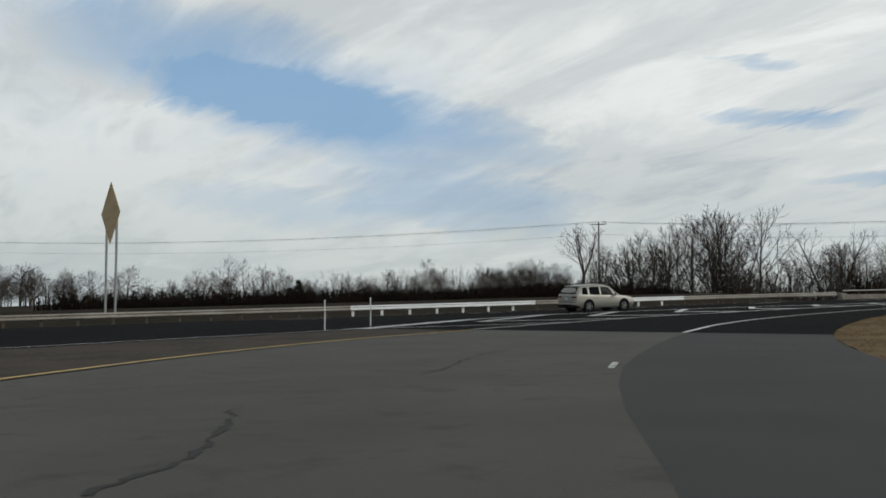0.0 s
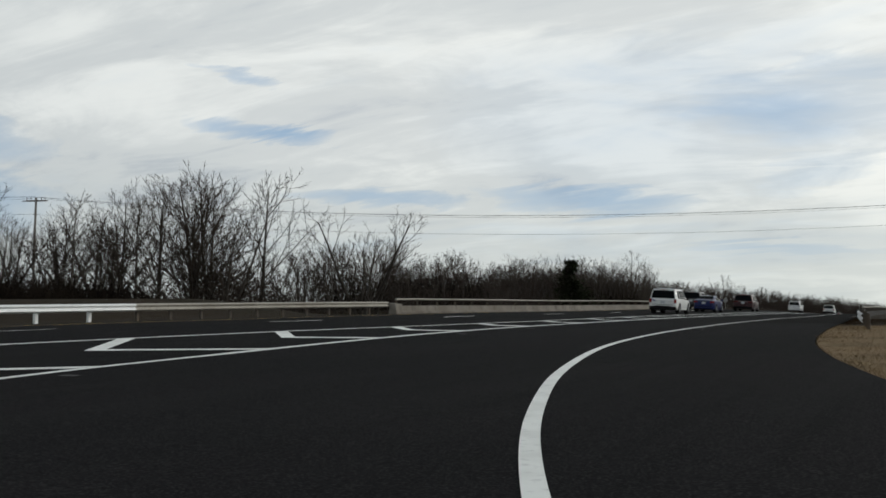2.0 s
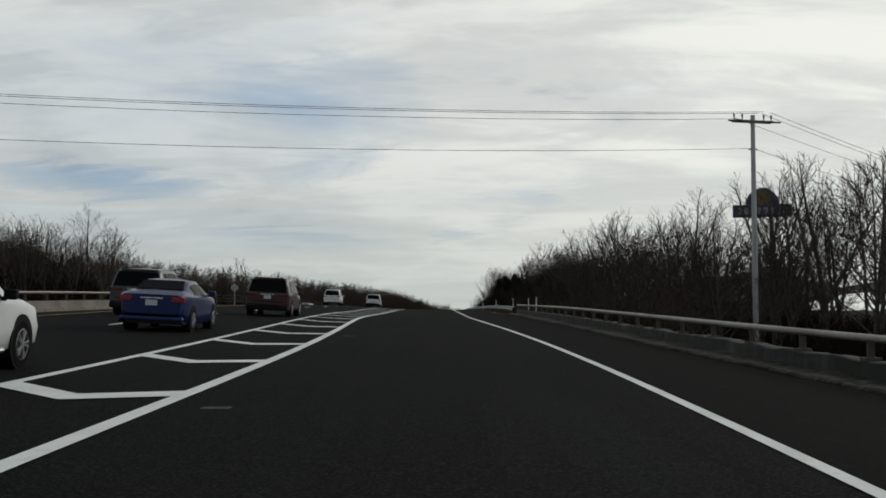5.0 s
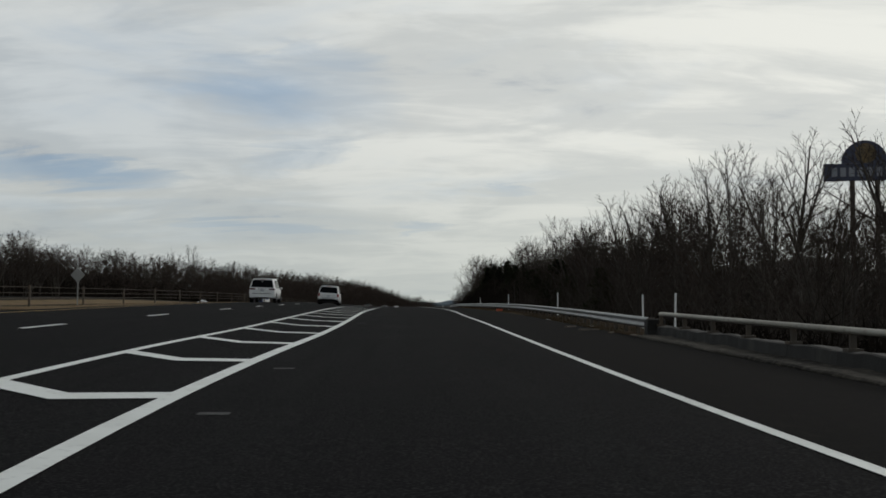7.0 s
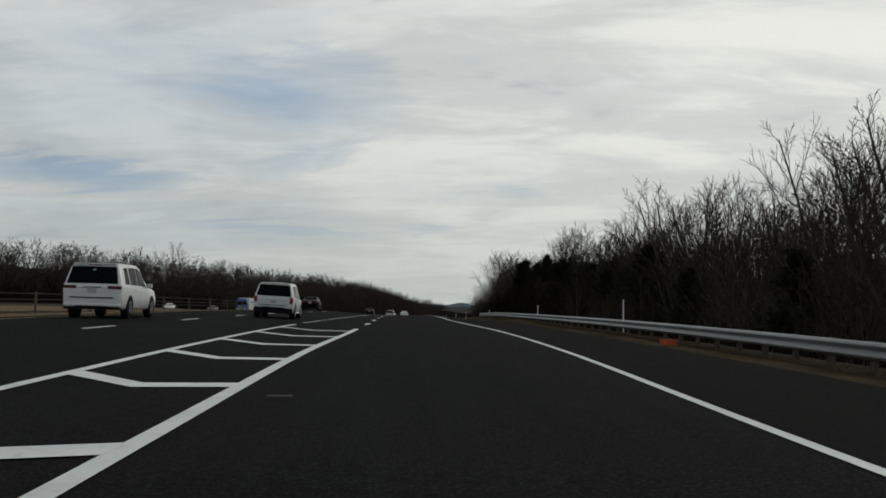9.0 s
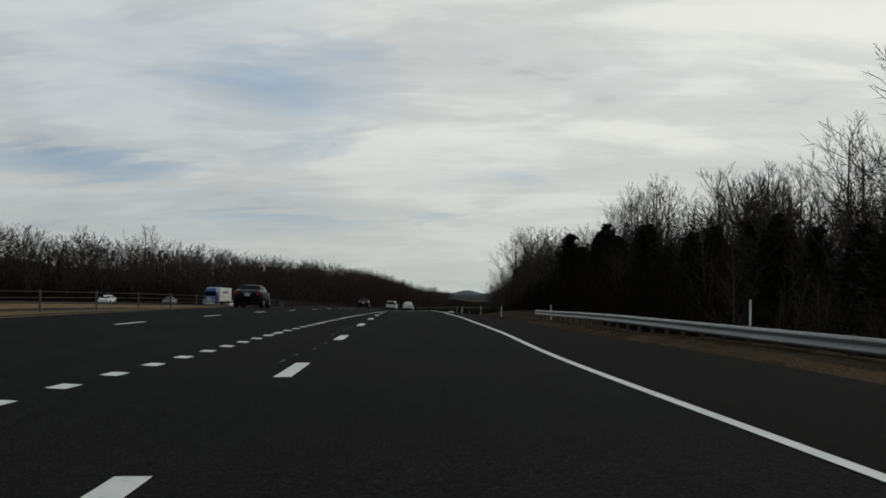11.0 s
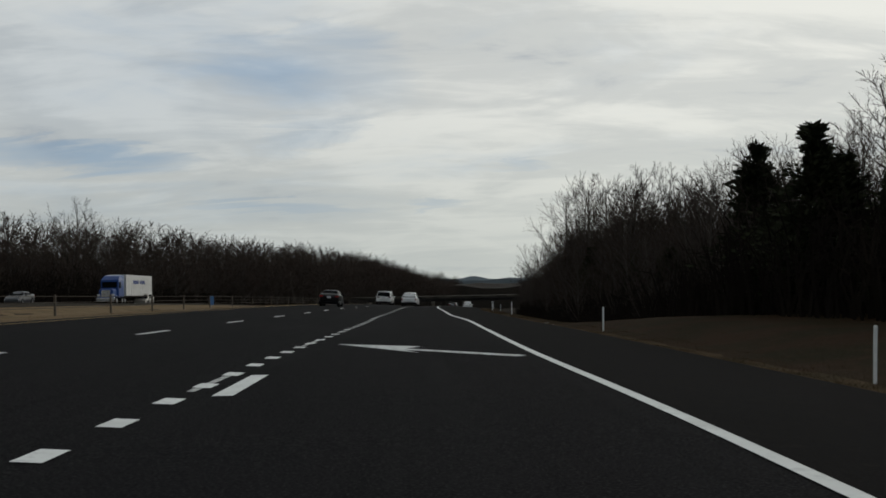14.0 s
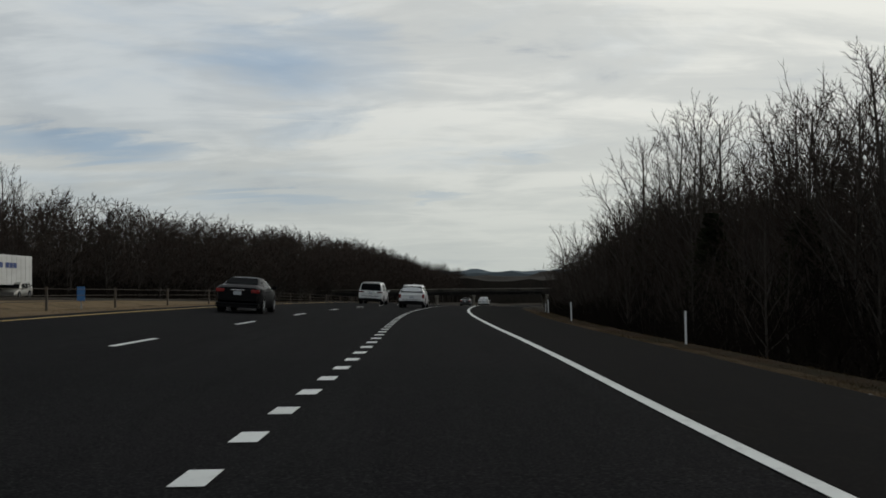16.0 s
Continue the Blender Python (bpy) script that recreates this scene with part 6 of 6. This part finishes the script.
        bm = bmesh.new()
        for s in (0.31, 0.46):
            d = station(s)
            box(bm, min(sgn * (d[4] - 0.01), sgn * (d[4] + 0.025)), max(sgn * (d[4] - 0.01), sgn * (d[4] + 0.025)), s * L, s * L + 0.19, d[1] - 0.14, d[1] - 0.11, 0.006)
        part("door_handle", bm, paint, root)
        if rails:
            bm = bmesh.new()
            x = sgn * 0.70 * hw
            zr = H * 0.985
            tube(bm, (x, 0.10 * L, zr + 0.028), (x, 0.52 * L, zr + 0.03), 0.018, n=6)
            for s in (0.10, 0.31, 0.52):
                tube(bm, (x, s * L, zr - 0.03), (x, s * L, zr + 0.03), 0.018, n=6)
            part("roof_rail", bm, BLACK, root)
    if rails:
        for s in (0.18, 0.42):
            bm = bmesh.new()
            tube(bm, (-0.70 * hw, s * L, H * 0.985 + 0.045), (0.70 * hw, s * L, H * 0.985 + 0.045), 0.014, n=6)
            part("roof_bar", bm, BLACK, root)
        for sgn in (1, -1):
            bm = bmesh.new()
            tube(bm, (sgn * (hw - 0.02), 0.30 * L, 0.17 * H), (sgn * (hw - 0.02), 0.66 * L, 0.17 * H), 0.045, n=8)
            part("side_step", bm, CHROME, root, "chrome tubular side step")
    zc = {"tall": 0.50, "slim": 0.53, "wide": 0.60}[lamp] * H
    bm = bmesh.new()
    box(bm, -0.30, 0.30, -0.022, 0.05, zc + 0.02, zc + 0.065, 0.01)
    part("trim_strip", bm, CHROME if lamp != "tall" else paint, root)
    bm = bmesh.new()
    box(bm, -0.155, 0.155, -0.03, 0.05, zc - 0.155, zc - 0.005, 0.006)
    part("number_plate", bm, PLATE, root, "blank pale number plate")
    if shape == "suv":
        bm = bmesh.new()
        box(bm, -0.2, 0.2, (0.072 if low_back else 0.05) * L, (0.10 if low_back else 0.075) * L, (0.905 if low_back else 0.935) * H, (0.92 if low_back else 0.952) * H, 0.005)
        part("brake_light", bm, TAIL_RED, root)
        bm = bmesh.new()
        box(bm, -0.70 * hw, 0.70 * hw, (0.07 if low_back else 0.045) * L, (0.15 if low_back else 0.12) * L, (0.915 if low_back else 0.95) * H, (0.937 if low_back else 0.975) * H, 0.01)
        part("roof_spoiler", bm, paint, root)
        bm = bmesh.new()
        tube(bm, (0.0, 0.012 * L - 0.03, zb + 0.01), (0.42, 0.012 * L - 0.015, zb + 0.035), 0.012, n=6)
        part("wiper", bm, BLACK, root)
        bm = bmesh.new()
        box(bm, -0.72 * hw, 0.72 * hw, -0.03, 0.04, 0.355 * H, 0.372 * H)
        part("tailgate_gap", bm, BLACK, root)
    if sticker:
        bm = bmesh.new()
        for x0, x1, z0, z1 in ((-0.79, -0.75, 0.515, 0.575), (-0.69, -0.65, 0.515, 0.575), (-0.79, -0.65, 0.51, 0.526), (-0.66, -0.62, 0.475, 0.55), (-0.62, -0.53, 0.505, 0.522), (-0.57, -0.53, 0.475, 0.51), (-0.56, -0.51, 0.52, 0.55)):
            box(bm, x0, x1, -0.034, -0.008, z0 * H, z1 * H)
        part("sticker", bm, STICKER, root, "blue college sticker shape")
    # wheels
    r = 0.36 if shape != "sedan" else 0.325
    for s in (0.215, 0.80):
        for sgn in (1, -1):
            q = station(s)
            x = sgn * (q[3] - 0.118)
            bm = bmesh.new()
            bmesh.ops.create_cone(bm, cap_ends=True, segments=28, radius1=r + 0.055, radius2=r + 0.055, depth=0.24, matrix=pose(x + sgn * 0.003, s * L, r + 0.03, 0, 90))
            part("wheel_arch", bm, BLACK, root)
            bm = bmesh.new()
            bmesh.ops.create_cone(bm, cap_ends=True, segments=32, radius1=r, radius2=r, depth=0.235, matrix=pose(x + sgn * 0.012, s * L, r, 0, 90))
            edges = [e for e in bm.edges if len(e.link_faces) == 2 and any(len(f.verts) > 4 for f in e.link_faces)]
            bmesh.ops.bevel(bm, geom=edges, offset=0.03, segments=2, affect="EDGES", profile=0.5)
            wheel = part("wheel", bm, TYRE, root, smooth=False)
            bm = bmesh.new()
            bmesh.ops.create_cone(bm, cap_ends=True, segments=28, radius1=r * 0.64, radius2=r * 0.60, depth=0.03, matrix=pose(x + sgn * 0.118, s * L, r, 0, 90 * sgn))
            part("rim_dish", bm, BLACK, wheel)
            bm = bmesh.new()
            for k in range(10):
                a = 2 * math.pi * (k // 2) / 5 + (0.17 if k % 2 else -0.17)
                tube(bm, (x + sgn * 0.128, s * L + 0.03 * math.cos(a), r + 0.03 * math.sin(a)), (x + sgn * 0.128, s * L + r * 0.60 * math.cos(a), r + r * 0.60 * math.sin(a)), 0.018, 0.024, 6)
            bmesh.ops.create_cone(bm, cap_ends=True, segments=12, radius1=0.06, radius2=0.05, depth=0.02, matrix=pose(x + sgn * 0.136, s * L, r, 0, 90 * sgn))
            nseg = 24
            for k in range(nseg):
                a, b2 = 2 * math.pi * k / nseg, 2 * math.pi * (k + 1) / nseg
                tube(bm, (x + sgn * 0.126, s * L + r * 0.62 * math.cos(a), r + r * 0.62 * math.sin(a)), (x + sgn * 0.126, s * L + r * 0.62 * math.cos(b2), r + r * 0.62 * math.sin(b2)), 0.013, n=4)
            part("rim", bm, RIM, wheel)
    return root


def park(car, x, y, heading=0.0, surface=road_z):
    """Sets a car down with its tyres on the surface."""
    rx = math.degrees(math.atan2(surface(x, y + 4) - surface(x, y), 4))
    ry = -math.degrees(math.atan2(surface(x + 0.9, y + 2) - surface(x - 0.9, y + 2), 1.8))
    car.matrix_world = pose(x, y, surface(x, y) - 0.005, rx, ry, heading)


WHITE_A = car_paint("white_car_paint", (0.72, 0.73, 0.72))
WHITE_B = car_paint("pearl_white_paint", (0.76, 0.77, 0.77))
SILVER = material("champagne_silver_paint", (0.30, 0.295, 0.265), 0.36, [(0.9, 4, 0.45, 0.7, (0.25, 0.245, 0.22), 0.5)], metal=0.45, spec=0.3)
BLUE_P = car_paint("deep_blue_paint", (0.007, 0.016, 0.085))
MAROON = car_paint("dark_maroon_paint", (0.05, 0.02, 0.022))
BLACK_P = material("black_car_paint", (0.006, 0.006, 0.007), 0.35, [(1, 4, 0.45, 0.7, (0.012, 0.011, 0.011), 0.5)], spec=0.06)
GREY_P = car_paint("dark_grey_paint", (0.05, 0.053, 0.058))
TRUCK_BLUE = car_paint("bright_blue_cab_paint", (0.012, 0.055, 0.22))
BOX_WHITE = material("white_trailer_skin", (0.66, 0.66, 0.63), 0.5, [((0.3, 0.3, 1.2), 4, 0.45, 0.7, (0.5, 0.5, 0.47), 0.5)])

park(make_car("crossover", 4.69, 1.88, 1.70, SILVER, "champagne silver crossover driving in the near highway lane", "crossover car", dark_low=0.26, lamp="slim"), -8.6, -94.0, -6)
park(make_car("sedan", 4.57, 1.80, 1.43, BLUE_P, "deep blue compact sedan on the highway", "sedan car", dark_low=0.2, lamp="wide"), -6.2, -16.0, 0)
park(make_car("suv", 4.8, 1.94, 1.75, MAROON, "dark maroon utility vehicle on the bridge", "utility vehicle", dark_low=0.28, lamp="slim"), -5.9, 2.0, 0)
park(make_car("suv", 4.8, 1.94, 1.74, GREY_P, "dark grey utility vehicle on the bridge", "utility vehicle", dark_low=0.28, lamp="slim"), -9.4, -6.0, 0)
park(make_car("suv", 4.85, 1.99, 1.82, WHITE_A, "boxy white utility vehicle with roof rails and blue sticker", "utility vehicle", rails=True, dark_low=0.30, lamp="tall", sticker=True), -5.9, -32.0, 0)
park(make_car("suv", 5.3, 2.03, 1.93, WHITE_B, "large pearl white utility vehicle with slim red lamps", "utility vehicle", dark_low=0.2, lamp="slim"), -10.3, 82.0, 0)
park(make_car("suv", 4.85, 1.99, 1.82, WHITE_A, "white utility vehicle with roof rails beside the painted gore", "utility vehicle", rails=True, dark_low=0.30, lamp="tall"), -6.2, 98.0, 0)
park(make_car("sedan", 4.81, 1.82, 1.47, BLACK_P, "black sedan with red tail lights in the far lane", "sedan car", dark_low=0.2, lamp="wide"), -6.9, 258.0, -1)
park(make_car("crossover", 4.7, 1.86, 1.70, WHITE_B, "white crossover leading where the highway bends", "crossover car", dark_low=0.3, lamp="tall"), 0.0, 290.5, -5)
park(make_car("suv", 4.9, 1.95, 1.80, WHITE_A, "white utility vehicle far ahead in the far lane", "utility vehicle", dark_low=0.26, lamp="slim"), -3.3, 299.5, -5)
park(make_car("sedan", 4.85, 1.83, 1.48, BLACK_P, "black sedan in the far lane beside the median", "sedan car", dark_low=0.2, lamp="wide"), -9.9, 159.0, 0)
park(make_car("sedan", 4.7, 1.82, 1.46, GREY_P, "dark sedan far ahead where the highway bends", "sedan car", dark_low=0.2, lamp="wide"), 9.2, 398.0, -7)
park(make_car("crossover", 4.7, 1.86, 1.70, WHITE_B, "white crossover far ahead where the highway bends", "crossover car", dark_low=0.26, lamp="slim"), 12.8, 404.0, -7)


def far_surface(x, y):
    return far_road_z(y)


park(make_car("sedan", 4.7, 1.82, 1.46, GREY_P, "dark sedan on the opposite carriageway", "sedan car", lamp="wide"), FAR_ROAD(284) + 2.0, 284, 180, far_surface)
park(make_car("crossover", 4.6, 1.84, 1.66, SILVER, "silver crossover on the opposite carriageway", "crossover car", lamp="slim"), FAR_ROAD(322) + 2.4, 322, 180, far_surface)
park(make_car("sedan", 4.6, 1.8, 1.45, WHITE_B, "white sedan on the opposite carriageway", "sedan car", lamp="wide"), FAR_ROAD(262) - 1.6, 262, 180, far_surface)


def semi_trailer(root, y0, y1, h0, h1, w, mat, letters):
    bm = bmesh.new()
    box(bm, -w / 2, w / 2, y0, y1, h0, h1, 0.03)
    t = part("trailer_box", bm, mat, root)
    for k in range(int((y1 - y0) / 1.2)):
        for sgn in (1, -1):
            bm = bmesh.new()
            x = sgn * (w / 2 + 0.012)
            box(bm, x - 0.012, x + 0.012, y0 + 0.6 + 1.2 * k, y0 + 0.64 + 1.2 * k, h0 + 0.05, h1 - 0.05)
            part("side_rib", bm, mat, t)
    if letters:
        for a, b in ((0.30, 0.36), (0.37, 0.43), (0.44, 0.50), (0.55, 0.61), (0.62, 0.68), (0.69, 0.75)):
            bm = bmesh.new()
            ya, yb = y0 + (y1 - y0) * a, y0 + (y1 - y0) * b
            box(bm, -w / 2 - 0.04, -w / 2 - 0.03, ya, yb, h1 - 1.25, h1 - 0.75)
            part("lettering_bar", bm, STICKER, t)
    bm = bmesh.new()
    box(bm, -0.45, 0.45, y0 + 0.5, y1 - 0.3, h0 - 0.25, h0 - 0.01)
    part("chassis", bm, BLACK, root)


def truck_wheels(root, ys, w):
    for y in ys:
        for sgn in (1, -1):
            bm = bmesh.new()
            bmesh.ops.create_cone(bm, cap_ends=True, segments=20, radius1=0.5, radius2=0.5, depth=0.55, matrix=pose(sgn * (w / 2 - 0.3), y, 0.5, 0, 90))
            wheel = part("wheel", bm, TYRE, root)
            bm = bmesh.new()
            bmesh.ops.create_cone(bm, cap_ends=True, segments=16, radius1=0.28, radius2=0.24, depth=0.04, matrix=pose(sgn * (w / 2 - 0.01), y, 0.5, 0, 90 * sgn))
            part("rim", bm, RIM, wheel)


def blue_truck():
    """A conventional tractor with sleeper and a box trailer; it looks along +y before it is turned round."""
    root = tagged(new("semi_truck"), "blue semi truck with white box trailer on the opposite carriageway", "truck")
    w = 2.55
    semi_trailer(root, 0.0, 14.0, 1.15, 4.05, w, BOX_WHITE, True)
    bm = bmesh.new()
    box(bm, -1.2, 1.2, 14.7, 17.4, 0.9, 3.4, 0.15)
    part("sleeper_cab", bm, TRUCK_BLUE, root)
    verts = [(-1.2, 14.7, 3.36), (1.2, 14.7, 3.36), (1.1, 14.8, 4.0), (-1.1, 14.8, 4.0), (-1.2, 17.3, 3.3), (1.2, 17.3, 3.3), (1.0, 16.4, 3.85), (-1.0, 16.4, 3.85)]
    raw("roof_fairing", verts, [(0, 1, 2, 3), (5, 4, 7, 6), (3, 2, 6, 7), (0, 3, 7, 4), (1, 5, 6, 2)], TRUCK_BLUE, root)
    bm = bmesh.new()
    box(bm, -0.95, 0.95, 17.4, 19.2, 0.75, 2.1, 0.22)
    part("bonnet", bm, TRUCK_BLUE, root)
    bm = bmesh.new()
    box(bm, -1.22, 1.22, 19.05, 19.4, 0.4, 0.95, 0.08)
    part("bumper", bm, CHROME, root)
    bm = bmesh.new()
    box(bm, -0.6, 0.6, 19.18, 19.24, 1.0, 1.95, 0.02)
    part("grille", bm, CHROME, root)
    bm = bmesh.new()
    box(bm, -1.0, 1.0, 17.38, 17.43, 2.25, 3.05, 0.02)
    part("windscreen", bm, GLASS_DARK, root)
    for sgn in (1, -1):
        bm = bmesh.new()
        box(bm, min(sgn * 1.19, sgn * 1.215), max(sgn * 1.19, sgn * 1.215), 16.3, 17.2, 2.2, 2.95, 0.01)
        part("side_window", bm, GLASS_DARK, root)
        bm = bmesh.new()
        box(bm, min(sgn * 0.75, sgn * 1.12), max(sgn * 0.75, sgn * 1.12), 19.1, 19.26, 1.1, 1.4, 0.03)
        part("headlight", bm, LENS_CLEAR, root)
        bm = bmesh.new()
        tube(bm, (sgn * 0.75, 18.5, 0.5), (sgn * 0.75, 18.5, 0.5001), 0.01, n=4)
        box(bm, min(sgn * 0.8, sgn * 1.22), max(sgn * 0.8, sgn * 1.22), 17.9, 19.1, 0.95, 1.25, 0.1)
        part("fender", bm, TRUCK_BLUE, root)
    truck_wheels(root, (1.2, 2.5, 14.6, 15.9, 18.5), w)
    return root


t = blue_truck()
t.matrix_world = pose(FAR_ROAD(318) + 1.6, 324.0, far_road_z(318), 0.6, 0, 180)


def white_trailer():
    root = tagged(new("box_trailer"), "long white box trailer behind roadside brush", "trailer")
    semi_trailer(root, 0.0, 13.5, 1.15, 4.0, 2.55, BOX_WHITE, False)
    truck_wheels(root, (1.2, 2.5, 11.5), 2.55)
    return root


t = white_trailer()
t.matrix_world = pose(-53.4, -38.8, land_z(-59.0, -42.0) - 0.05, 0, 0, 122)
